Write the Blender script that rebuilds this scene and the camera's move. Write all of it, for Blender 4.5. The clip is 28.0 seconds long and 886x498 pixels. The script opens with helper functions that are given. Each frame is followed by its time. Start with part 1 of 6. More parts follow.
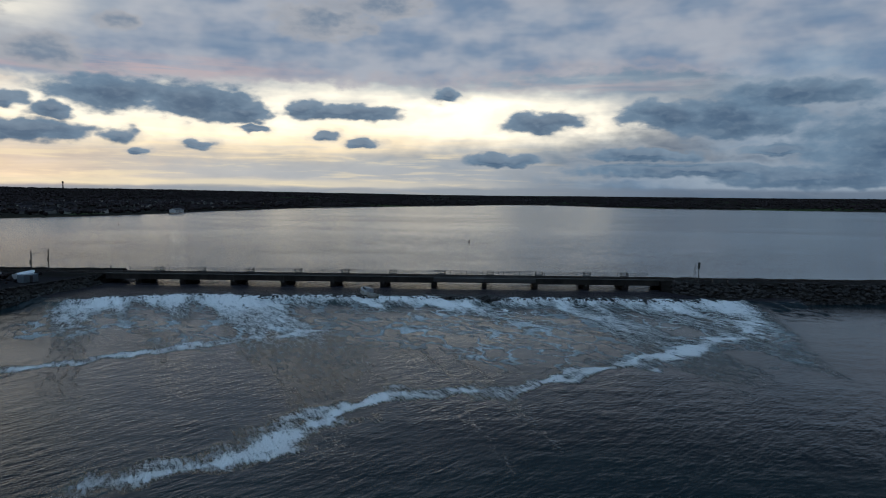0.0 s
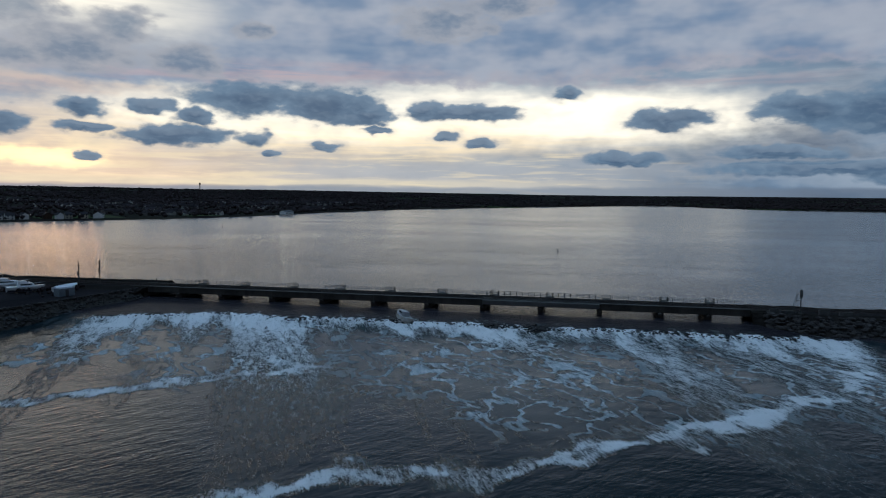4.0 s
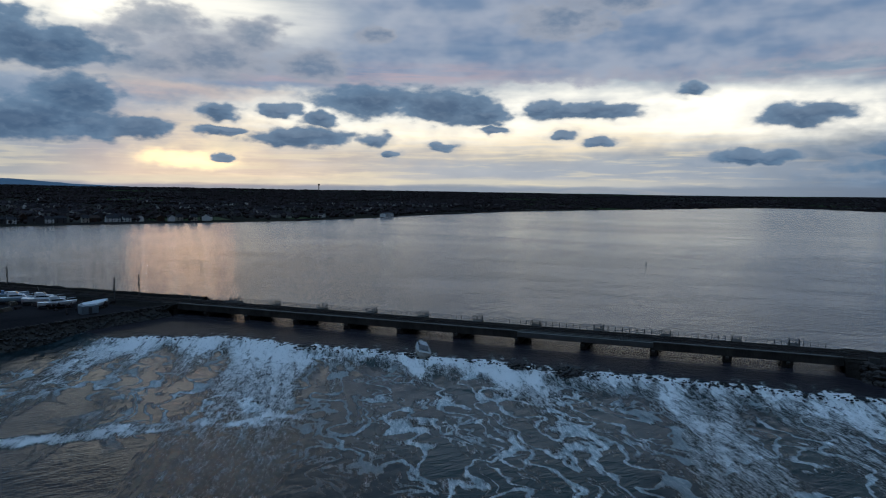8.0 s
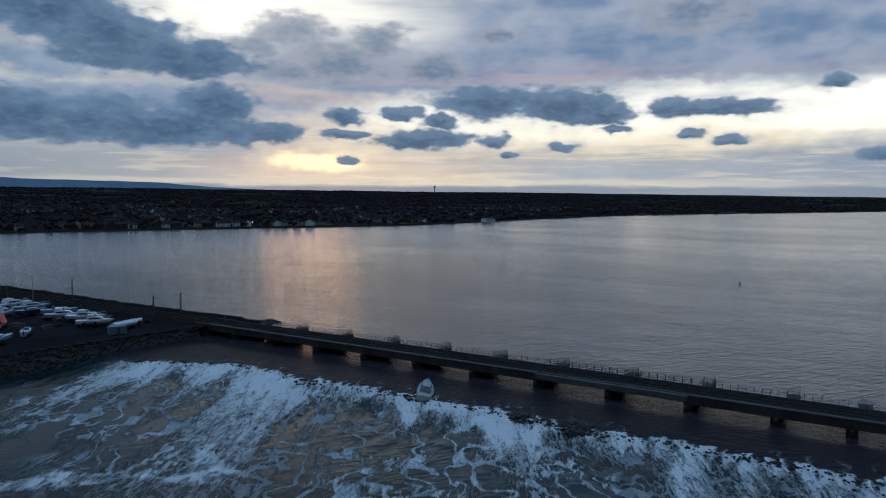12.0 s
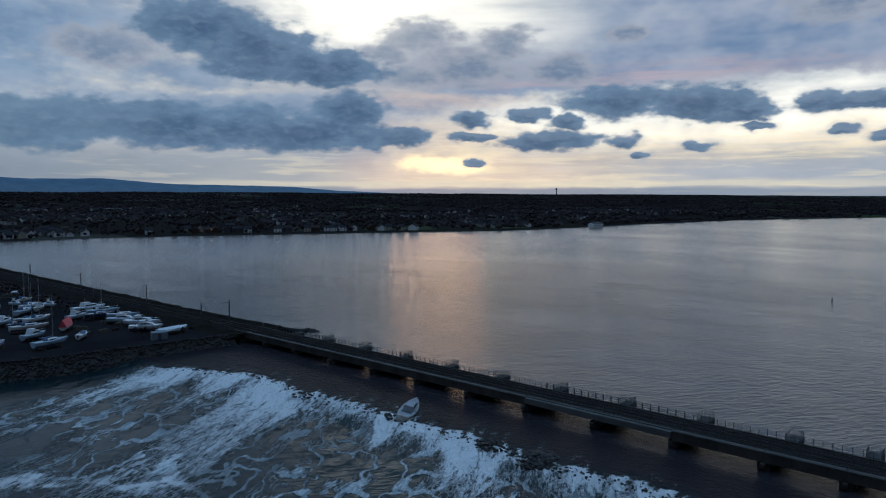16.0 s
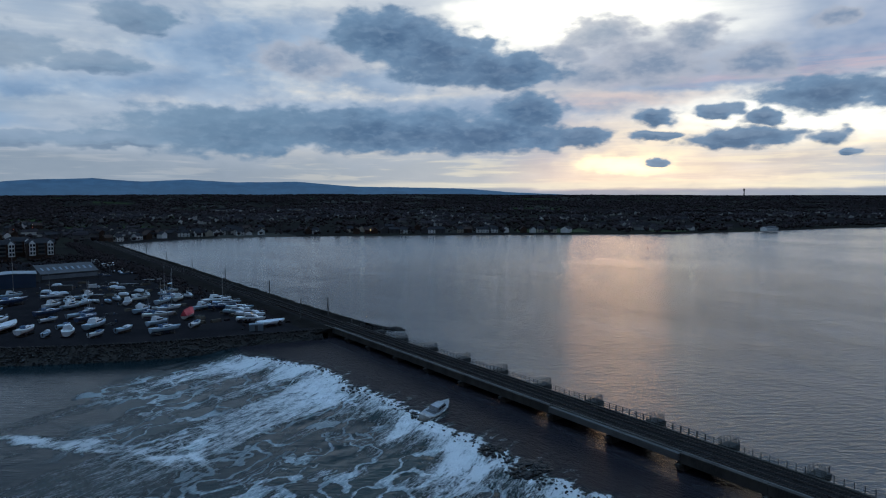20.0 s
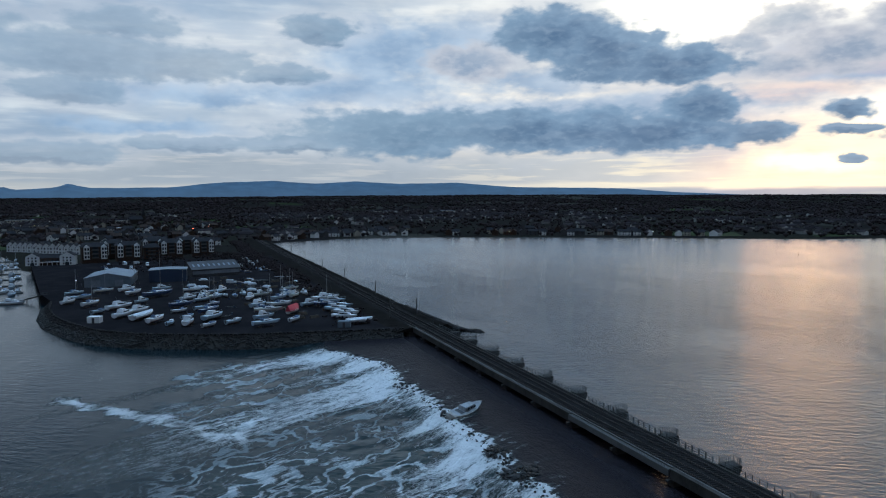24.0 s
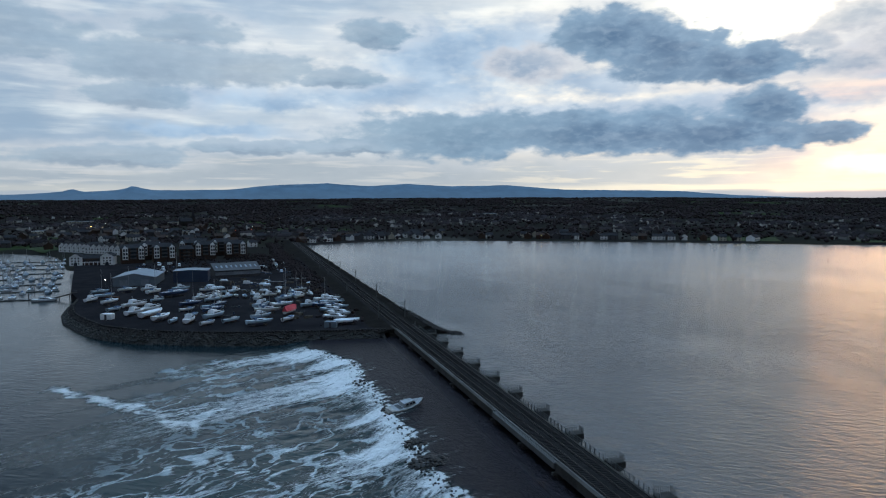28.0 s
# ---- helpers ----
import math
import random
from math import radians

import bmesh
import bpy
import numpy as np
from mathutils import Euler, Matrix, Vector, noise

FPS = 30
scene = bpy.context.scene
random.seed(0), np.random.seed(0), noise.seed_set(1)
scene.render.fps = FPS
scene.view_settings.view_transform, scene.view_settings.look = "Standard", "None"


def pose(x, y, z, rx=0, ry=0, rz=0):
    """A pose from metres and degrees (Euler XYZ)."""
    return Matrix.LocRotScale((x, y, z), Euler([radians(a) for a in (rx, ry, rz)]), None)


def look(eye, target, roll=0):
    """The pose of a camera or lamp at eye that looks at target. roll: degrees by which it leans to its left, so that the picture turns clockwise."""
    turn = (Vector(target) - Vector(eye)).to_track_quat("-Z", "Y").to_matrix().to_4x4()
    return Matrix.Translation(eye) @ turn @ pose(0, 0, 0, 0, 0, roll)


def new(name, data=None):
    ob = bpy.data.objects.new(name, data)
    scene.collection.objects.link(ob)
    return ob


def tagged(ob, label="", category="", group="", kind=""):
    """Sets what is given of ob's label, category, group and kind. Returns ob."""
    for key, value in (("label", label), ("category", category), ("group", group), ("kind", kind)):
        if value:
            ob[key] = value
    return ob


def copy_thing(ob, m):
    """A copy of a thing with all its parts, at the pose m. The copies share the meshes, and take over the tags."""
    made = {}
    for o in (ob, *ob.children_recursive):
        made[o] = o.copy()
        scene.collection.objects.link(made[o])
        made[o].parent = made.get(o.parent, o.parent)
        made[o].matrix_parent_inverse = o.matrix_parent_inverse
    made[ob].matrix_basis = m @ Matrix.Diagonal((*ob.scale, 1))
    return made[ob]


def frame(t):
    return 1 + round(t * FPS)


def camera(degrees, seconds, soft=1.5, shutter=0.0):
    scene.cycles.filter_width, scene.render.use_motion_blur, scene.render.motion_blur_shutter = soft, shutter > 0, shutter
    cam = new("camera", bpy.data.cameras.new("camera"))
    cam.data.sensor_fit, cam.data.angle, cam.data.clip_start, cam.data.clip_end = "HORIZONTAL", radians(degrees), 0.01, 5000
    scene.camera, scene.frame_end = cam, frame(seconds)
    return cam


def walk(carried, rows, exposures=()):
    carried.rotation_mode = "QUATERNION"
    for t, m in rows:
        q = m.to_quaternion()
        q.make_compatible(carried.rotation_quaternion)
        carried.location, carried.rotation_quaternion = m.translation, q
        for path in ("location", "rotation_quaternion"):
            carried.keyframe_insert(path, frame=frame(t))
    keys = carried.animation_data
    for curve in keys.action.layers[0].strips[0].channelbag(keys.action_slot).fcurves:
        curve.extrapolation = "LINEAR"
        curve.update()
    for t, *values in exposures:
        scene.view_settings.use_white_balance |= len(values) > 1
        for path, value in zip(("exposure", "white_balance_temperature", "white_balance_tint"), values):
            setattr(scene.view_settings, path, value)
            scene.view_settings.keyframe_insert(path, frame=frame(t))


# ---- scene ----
cam = camera(65.06, 28.0, soft=1.1)
walk(cam, [
    (0, look((10.97, -214.40, 28.74), (7.22, -114.76, 21.12), 0.51)),
    (1, look((15.25, -207.88, 29.48), (7.89, -108.45, 21.77), 0.55)),
    (2, look((19.74, -201.49, 30.31), (7.66, -102.53, 22.55), 0.44)),
    (3, look((24.26, -195.14, 31.28), (7.53, -96.86, 23.52), 0.48)),
    (3.5, look((26.42, -191.94, 31.78), (7.72, -94.02, 24.01), 0.48)),
    (5.5, look((34.49, -178.95, 33.80), (8.63, -82.68, 25.89), 0.43)),
    (6, look((36.42, -175.55, 34.35), (8.71, -79.79, 26.44), 0.44)),
    (7, look((40.20, -168.53, 35.46), (8.23, -74.11, 27.51), 0.43)),
    (8, look((43.68, -161.44, 36.58), (7.36, -68.61, 28.61), 0.45)),
    (9, look((46.95, -154.55, 37.72), (6.64, -63.38, 29.73), 0.38)),
    (10, look((50.28, -148.09, 39.00), (5.97, -58.81, 30.95), 0.20)),
    (11, look((54.37, -142.28, 40.50), (6.39, -54.91, 32.47), 0.25)),
    (12, look((59.09, -136.93, 42.00), (7.56, -51.59, 34.06), 0.30)),
    (12.5, look((61.60, -134.39, 42.64), (8.41, -50.08, 34.76), 0.32)),
    (14.5, look((72.48, -124.92, 44.40), (12.42, -45.34, 36.58), 0.20)),
    (15, look((75.34, -122.57, 44.75), (13.55, -44.33, 36.98), 0.08)),
    (16, look((81.27, -117.75, 45.34), (15.26, -43.02, 37.66), 0.00)),
    (17, look((87.17, -112.67, 45.74), (16.90, -41.93, 38.13), -0.01)),
    (18, look((92.90, -107.31, 45.92), (18.56, -40.86, 38.34), -0.05)),
    (19, look((98.40, -101.71, 46.00), (20.14, -39.92, 38.47), -0.09)),
    (20, look((103.43, -96.09, 46.16), (20.78, -40.30, 38.70), -0.12)),
    (21, look((108.32, -90.48, 46.49), (21.55, -41.33, 39.07), -0.09)),
    (22, look((113.22, -85.14, 46.97), (23.20, -42.22, 39.53), -0.11)),
    (22.5, look((115.68, -82.50, 47.27), (24.31, -42.53, 39.83), -0.25)),
    (24.5, look((125.79, -71.95, 48.72), (32.32, -37.20, 41.37), -0.22)),
    (25, look((128.24, -69.29, 49.04), (34.62, -34.92, 41.70), -0.20)),
    (26, look((133.00, -63.93, 49.61), (38.64, -31.63, 42.31), -0.20)),
    (27, look((137.74, -58.46, 49.99), (42.50, -28.85, 42.85), -0.11)),
    (28, look((142.45, -52.99, 50.27), (46.66, -25.16, 43.23), -0.16)),
], exposures=[(0, 0.0, 6900, 10), (5, -0.06, 6500, 10), (10, -0.13, 6150, 10), (15, -0.12, 6100, 10), (18, 0.0, 6100, 10), (22, 0.4, 6400, 10), (28, 0.74, 6950, 10)])

# ---- sky, sun and light ----
SUN_AZ, SUN_EL = -42.0, 2.6          # degrees to the right of +y, above the horizon

# clouds in degrees: bearing, height, half width, half height
CLOUDS_WEST = [(-61.2, 12.8, 4.1, 1.7), (-56.9, 11.3, 4.2, 1.9), (-52.0, 10.0, 4.3, 1.3), (-73.5, 5.2, 8.0, 1.6), (-62.6, 5.4, 9.0, 1.6),
               (-53.0, 5.0, 7.0, 1.3), (-49.5, 6.9, 2.5, 1.3), (-45.7, 4.9, 2.3, 0.8), (-39.8, 6.2, 1.6, 0.65), (-35.1, 6.5, 1.3, 0.5),
               (-32.1, 5.9, 1.1, 0.6), (-39.9, 4.8, 1.7, 0.4), (-33.8, 4.4, 3.9, 0.7), (-27.8, 4.3, 1.2, 0.5), (-39.7, 2.8, 0.8, 0.22),
               (-26.3, 3.1, 0.7, 0.3), (-22.4, 3.8, 1.1, 0.33), (-18.1, 5.3, 1.1, 0.32), (-27.9, 7.3, 4.0, 1.1), (-21.9, 7.0, 4.1, 1.2),
               (-18.9, 6.4, 2.2, 0.6)]
CLOUDS_NORTH = [(-11.0, 6.6, 4.3, 0.6), (-14.1, 7.0, 1.3, 0.5), (-2.7, 8.1, 1.1, 0.4), (5.2, 6.0, 2.6, 0.8), (15.4, 6.5, 3.6, 1.0),
                (19.4, 5.9, 4.5, 1.2), (1.8, 2.9, 2.7, 0.5), (13.4, 3.3, 3.7, 0.44), (16.7, 2.1, 7.7, 0.5), (25.2, 1.6, 6.7, 0.8),
                (-9.4, 4.3, 1.1, 0.32), (-12.4, 4.7, 0.9, 0.3), (22.5, 3.7, 2.2, 0.37), (32.0, 3.6, 7.0, 2.2), (24.0, 7.6, 4.5, 0.9)]
CLOUDS_SOUTH = [(-96.6, 10.3, 5.7, 1.5), (-97.9, 7.8, 3.2, 0.9), (-90.1, 10.3, 4.8, 1.2), (-82.7, 9.7, 2.7, 0.7), (-79.9, 13.2, 2.7, 0.9),
                (-100.3, 3.3, 5.4, 0.7), (-81.9, 4.2, 5.0, 0.5), (-89.4, 4.2, 4.8, 0.5), (-94.2, 12.7, 3.3, 1.0), (-106.5, 11.8, 4.5, 1.6)]
CLOUDS_MID = [(-40.2, 10.2, 3.4, 1.3), (-37.3, 12.1, 2.2, 1.2), (-32.4, 10.0, 2.8, 1.2), (-44.7, 9.4, 2.5, 0.9), (-44.0, 12.8, 3.0, 1.2),
              (-12.3, 13.6, 3.6, 1.5), (-7.6, 14.8, 3.2, 0.9), (-67.3, 10.8, 3.4, 1.3), (-46.5, 11.2, 2.0, 0.8), (-27.5, 12.4, 1.4, 0.6)]
CLOUDS_SOFT = [(-67.3, 10.8, 3.4, 1.6), (-74.7, 9.8, 2.5, 0.95), (24.9, 8.1, 5.7, 2.3), 
               (-28.1, 9.1, 8.0, 0.8), (24.0, 4.6, 5.9, 1.6), (-68.1, 11.5, 2.9, 1.5), (-93.5, 5.4, 5.5, 0.5),
               (-35.0, 8.6, 7.0, 0.6), (33.0, 7.0, 8.0, 3.0), (-60.0, 7.0, 14.0, 1.0), (-74, 11.5, 7, 2.2), (-70, 6.4, 9, 1.2), (24, 1.4, 14, 1.5), (-90, 8.0, 7, 0.9), (-62, 9.2, 5, 1.0), (-77, 8.4, 9, 1.5), (-66, 12.6, 5, 1.4)]
# bright veils: bearing, height, half width, half height, strength
GLOWS_WHITE = [(-14, 6.4, 22, 2.3, 1.0), (5, 6.0, 12, 2.0, 0.8), (-28, 5.8, 12, 2.0, 0.85), (-51, 12.8, 7, 2.4, 0.75), (-46, 15.5, 9, 3.0, 0.8),
               (-74, 9.5, 24, 5.0, 0.13), (-70, 7.6, 16, 1.0, 0.2), (-20, 14.5, 9, 2.0, 0.2),
               # the one at 17 degrees lies mostly above the view, added to brighten the lagoon
               (-34, 13.5, 9, 2.2, 0.55), (-36, 17.0, 14, 1.8, 0.35), (-62, 15.5, 14, 2.2, 0.22)]
GLOWS_WARM = [(-42, 2.6, 5.0, 0.7, 1.0), (-40, 4.4, 8, 2.0, 0.5), (-22, 4.0, 18, 1.8, 0.5), (-26, 1.0, 26, 0.45, 0.42), (-64, 3.4, 9, 0.5, 0.35),
              (-38, 1.7, 16, 0.9, 0.4), (-6, 4.6, 12, 1.5, 0.28), (-42, 7.8, 12, 0.8, 0.16), (-63, 8.6, 9, 0.9, 0.22), (-74, 7.3, 8, 0.7, 0.16), (-58, 1.6, 16, 1.0, 0.08), (-68, 10.5, 18, 4.5, 0.12)]

sun = new("sun", bpy.data.lights.new("sun", "SUN"))
sun.data.energy, sun.data.angle, sun.data.color = 0.015, radians(8.0), (1.0, 0.48, 0.23)
sa, se = radians(SUN_AZ), radians(SUN_EL)
sun.matrix_world = look((0, 0, 0), (-math.sin(sa) * math.cos(se), -math.cos(sa) * math.cos(se), -math.sin(se)))


class Nodes:
    """Short hand for building a node tree."""

    def __init__(self, tree):
        self.t = tree
        tree.nodes.clear()

    def add(self, kind):
        return self.t.nodes.new(kind)

    def put(self, socket, value):
        if value is None:
            return
        if isinstance(value, bpy.types.NodeSocket):
            self.t.links.new(value, socket)
        else:
            socket.default_value = value

    def math(self, op, a, b=None, c=None, clamp=False):
        n = self.add("ShaderNodeMath")
        n.operation, n.use_clamp = op, clamp
        for s, v in zip(n.inputs, (a, b, c)):
            self.put(s, v)
        return n.outputs[0]

    def vec(self, op, a, b=None, scale=None):
        n = self.add("ShaderNodeVectorMath")
        n.operation = op
        self.put(n.inputs[0], a)
        self.put(n.inputs[1], b)
        if scale is not None:
            self.put(n.inputs["Scale"], scale)
        return n.outputs["Value"] if op in ("LENGTH", "DOT_PRODUCT", "DISTANCE") else n.outputs[0]

    def xyz(self, x, y, z=0.0):
        n = self.add("ShaderNodeCombineXYZ")
        for s, v in zip(n.inputs, (x, y, z)):
            self.put(s, v)
        return n.outputs[0]

    def split(self, v):
        n = self.add("ShaderNodeSeparateXYZ")
        self.put(n.inputs[0], v)
        return n.outputs

    def mix(self, f, a, b, blend="MIX"):
        n = self.add("ShaderNodeMix")
        n.data_type, n.blend_type = "RGBA", blend
        for s, v in ((n.inputs["Factor"], f), (n.inputs[6], a), (n.inputs[7], b)):
            self.put(s, (*v, 1) if isinstance(v, tuple) and len(v) == 3 else v)
        return n.outputs[2]

    def noise(self, vector, scale, detail=4.0, rough=0.5, distort=0.0, color=False):
        n = self.add("ShaderNodeTexNoise")
        self.put(n.inputs["Vector"], vector)
        n.inputs["Scale"].default_value, n.inputs["Detail"].default_value = scale, detail
        n.inputs["Roughness"].default_value, n.inputs["Distortion"].default_value = rough, distort
        return n.outputs["Color" if color else "Fac"]

    def ramp(self, f, a, b, lo=0.0, hi=1.0):
        n = self.add("ShaderNodeMapRange")
        n.interpolation_type = "SMOOTHSTEP"
        for s, v in zip(n.inputs, (f, a, b, lo, hi)):
            self.put(s, v)
        return n.outputs[0]

    def ramp_linear(self, f, a, b):
        n = self.add("ShaderNodeMapRange")
        for s, v in zip(n.inputs, (f, a, b, 0.0, 1.0)):
            self.put(s, v)
        return n.outputs[0]

    def scaled(self, v, s):
        n = self.add("ShaderNodeVectorMath")
        n.operation = "MULTIPLY"
        self.put(n.inputs[0], v)
        n.inputs[1].default_value = s
        return n.outputs[0]


def make_sky():
    world = bpy.data.worlds.new("dusk_sky")
    world.use_nodes = True
    scene.world = world
    k = Nodes(world.node_tree)
    way = k.vec("NORMALIZE", k.add("ShaderNodeTexCoord").outputs["Generated"])
    x, y, z = k.split(way)
    az = k.math("SUBTRACT", k.math("MULTIPLY", k.math("ARCTAN2", x, y), 57.2958), 0.65)
    el = k.math("MULTIPLY", k.math("ARCSINE", z), 57.2958)
    flat = k.xyz(az, el)
    grain = k.scaled(flat, (0.46, 0.92, 1.0))
    streak = k.scaled(flat, (0.10, 0.75, 1.0))
    big = k.noise(grain, 0.4, 3.0, 0.5)
    warp = k.vec("SUBTRACT", k.noise(grain, 0.6, 2.5, 0.5, color=True), (0.5, 0.5, 0.5))
    curl = k.vec("SUBTRACT", k.noise(grain, 1.7, 2.6, 0.45, color=True), (0.5, 0.5, 0.5))
    uv = k.vec("ADD", k.vec("ADD", flat, k.scaled(warp, (4.2, 1.7, 0.0))), k.scaled(curl, (1.6, 0.8, 0.0)))
    near_uv = k.vec("ADD", k.vec("ADD", flat, k.scaled(warp, (2.6, 1.0, 0.0))), k.scaled(curl, (1.3, 0.75, 0.0)))
    fine = k.noise(grain, 1.2, 4.0, 0.5)
    tuft = k.noise(grain, 2.6, 4.0, 0.5, 0.3)
    lines = k.noise(streak, 1.3, 5.0, 0.5)
    thin = k.noise(k.scaled(flat, (0.16, 2.2, 1.0)), 1.0, 5.0, 0.55, 0.4)

    def puffs(where, scale):
        n = k.add("ShaderNodeTexVoronoi")
        k.put(n.inputs["Vector"], where)
        n.inputs["Scale"].default_value, n.inputs["Detail"].default_value, n.inputs["Roughness"].default_value = scale, 1.0, 0.45
        n.voronoi_dimensions, n.feature = "2D", "SMOOTH_F1"
        return n.outputs["Distance"]

    puff = puffs(k.vec("ADD", grain, k.scaled(curl, (0.7, 0.7, 0.0))), 0.8)

    def nearest(*lists, where=uv, grow=1.16):
        best = None
        for row in [r for one in lists for r in one]:
            a, e, ra, re = row[:4]
            d = k.vec("LENGTH", k.scaled(k.vec("SUBTRACT", where, (a, e, 0.0)), (1 / ra / grow, 1 / re / grow, 0.0)))
            best = d if best is None else k.math("SMOOTH_MIN", best, d, 0.12)
        return best

    def sum_of(rows, where):
        total = None
        for a, e, ra, re, power in rows:
            d = k.vec("LENGTH", k.scaled(k.vec("SUBTRACT", where, (a, e, 0.0)), (1 / ra, 1 / re, 0.0)))
            g = k.ramp(d, 1.5, 0.1, 0.0, power)
            total = g if total is None else k.math("ADD", total, g)
        return total

    def rough_edge(d, lumps, tufts):
        """Cloud distance with billows and torn tufts along its edge."""
        d = k.math("ADD", d, k.math("MULTIPLY", k.math("SUBTRACT", puff, 0.42), lumps))
        d = k.math("ADD", d, k.math("MULTIPLY", k.math("SUBTRACT", fine, 0.5), 0.8))
        return k.math("ADD", d, k.math("MULTIPLY", k.math("SUBTRACT", tuft, 0.5), tufts))

    sky = k.add("ShaderNodeTexSky")
    sky.sky_type, sky.sun_disc, sky.sun_elevation, sky.sun_rotation = "NISHITA", False, radians(SUN_EL), radians(SUN_AZ)
    sky.air_density, sky.dust_density, sky.ozone_density = 1.0, 1.5, 1.5
    clear = k.vec("SCALE", sky.outputs[0], scale=0.10)
    # high veil: blue grey, paler low down, thinner in streaks
    # dimmed above the view so that the sea reflects less
    veil = k.mix(k.ramp(el, 14.0, 23.0), (0.28, 0.38, 0.51), (0.062, 0.098, 0.15))
    facing = k.vec("DOT_PRODUCT", way, (math.sin(sa), math.cos(sa), 0.0))
    veil = k.mix(1.0, veil, k.mix(k.ramp(facing, 0.25, 0.85), (0.68, 0.71, 0.76), (1.0, 1.0, 1.0)), "MULTIPLY")
    # unseen zenith raised far above the rest, added to light foam and boats
    veil = k.mix(k.ramp(el, 54.0, 84.0), veil, (2.7, 4.7, 7.4))
    low = k.ramp(el, 5.0, 0.5)
    veil = k.mix(k.math("MULTIPLY", low, 0.7), veil, (0.37, 0.43, 0.49))
    veil = k.mix(k.math("MULTIPLY", k.ramp(lines, 0.42, 0.75), k.ramp(el, 22.0, 13.0)), veil, (0.46, 0.535, 0.61))
    veil = k.mix(k.ramp(big, 0.62, 0.3, 0.0, 0.6), veil, (0.165, 0.265, 0.40))
    veil = k.mix(k.ramp(az, 8.0, 30.0, 0.0, 0.45), veil, (0.10, 0.155, 0.25))
    # unseen dark band added higher up on this side, to darken the sea below
    veil = k.mix(k.math("MULTIPLY", k.ramp(az, -18.0, 14.0, 0.0, 0.94), k.math("MULTIPLY", k.ramp(el, 13.5, 17.5), k.ramp(el, 76.0, 58.0))), veil, (0.018, 0.030, 0.052))
    col = k.mix(0.9, clear, veil)
    wide = k.vec("ADD", flat, k.scaled(warp, (5.0, 1.3, 0.0)))
    glow_at = k.vec("ADD", wide, k.scaled(curl, (1.5, 0.7, 0.0)))
    white = k.math("MULTIPLY", sum_of(GLOWS_WHITE, glow_at), k.ramp(lines, 0.2, 0.6, 0.7, 1.15))
    col = k.mix(k.math("MINIMUM", white, 1.0), col, (1.34, 1.27, 1.08))
    warm = k.math("MULTIPLY", sum_of(GLOWS_WARM, glow_at), k.ramp(thin, 0.3, 0.65, 0.6, 1.15))
    col = k.mix(k.math("MINIMUM", warm, 1.0), col, (1.25, 1.0, 0.64))
    # pale layered banks under the bright band, with thin lit streaks
    band = k.math("MULTIPLY", k.ramp(k.math("ADD", el, k.math("MULTIPLY", fine, 2.2)), 4.3, 3.0), k.ramp(az, -33.0, -20.0))
    col = k.mix(k.math("MULTIPLY", band, 0.72), col, k.mix(k.ramp(az, -14.0, 24.0), (0.47, 0.50, 0.54), (0.20, 0.255, 0.33)))
    west = k.math("MULTIPLY", k.ramp(el, 4.5, 3.0), k.ramp(az, -44.0, -56.0))
    col = k.mix(k.math("MULTIPLY", west, 0.82), col, k.mix(k.ramp(az, -52.0, -78.0), (0.40, 0.43, 0.45), (0.235, 0.285, 0.34)))
    gleam = k.math("MULTIPLY", k.ramp(thin, 0.5, 0.66), k.math("MULTIPLY", k.ramp(el, 4.6, 3.2), k.ramp(az, 22.0, -6.0)))
    col = k.mix(k.math("MULTIPLY", gleam, 0.42), col, k.mix(k.ramp(az, -80.0, -48.0), (0.42, 0.44, 0.46), (0.92, 0.80, 0.56)))
    # dark weather to the north-east
    storm = k.math("MULTIPLY", k.ramp(az, 0.0, 14.0), k.ramp(k.math("SUBTRACT", k.math("ADD", el, k.math("MULTIPLY", fine, 5.0)), k.ramp(az, 11.0, 23.0, 0.0, 5.5)), 9.5, 4.5))
    col = k.mix(k.math("MULTIPLY", storm, 0.92), col, k.mix(k.ramp(lines, 0.4, 0.7), (0.070, 0.110, 0.175), (0.145, 0.19, 0.265)))
    spot = k.vec("LENGTH", k.scaled(k.vec("SUBTRACT", glow_at, (SUN_AZ, SUN_EL, 0.0)), (0.26, 1.3, 0.0)))
    col = k.mix(k.ramp(spot, 1.2, 0.0), col, (2.3, 1.55, 0.75))
    # the grey deck overhead ends in a torn edge above the bright band
    edge = k.add("ShaderNodeValToRGB")
    k.put(edge.inputs[0], k.ramp_linear(az, -40.0, 40.0))
    edge.color_ramp.interpolation = "B_SPLINE"
    knots = ((-40, 9.0), (-33, 7.9), (-26, 8.9), (-17, 8.6), (-8, 8.5), (0, 8.7), (6, 9.6), (16, 9.6), (26, 8.2), (40, 7.0))
    while len(edge.color_ramp.elements) < len(knots):
        edge.color_ramp.elements.new(0.5)
    for e, (a, h) in zip(edge.color_ramp.elements, knots):
        e.position = (a + 40) / 80
        e.color = (h / 20, h / 20, h / 20, 1)
    over = k.math("SUBTRACT", el, k.math("MULTIPLY", edge.outputs[0], 20.0))
    over = k.math("ADD", over, k.math("MULTIPLY", k.math("SUBTRACT", fine, 0.5), 2.6))
    deck_c = k.mix(k.ramp(big, 0.32, 0.66), (0.16, 0.25, 0.40), (0.385, 0.43, 0.525))
    deck_c = k.mix(k.ramp(lines, 0.42, 0.75, 0.0, 0.3), deck_c, (0.33, 0.40, 0.51))
    deck_c = k.mix(k.math("MULTIPLY", k.ramp(over, 1.6, 0.0), 0.5), deck_c, (0.50, 0.44, 0.47))
    high = k.math("ADD", el, k.ramp(az, -6.0, 8.0, 0.0, 4.5))
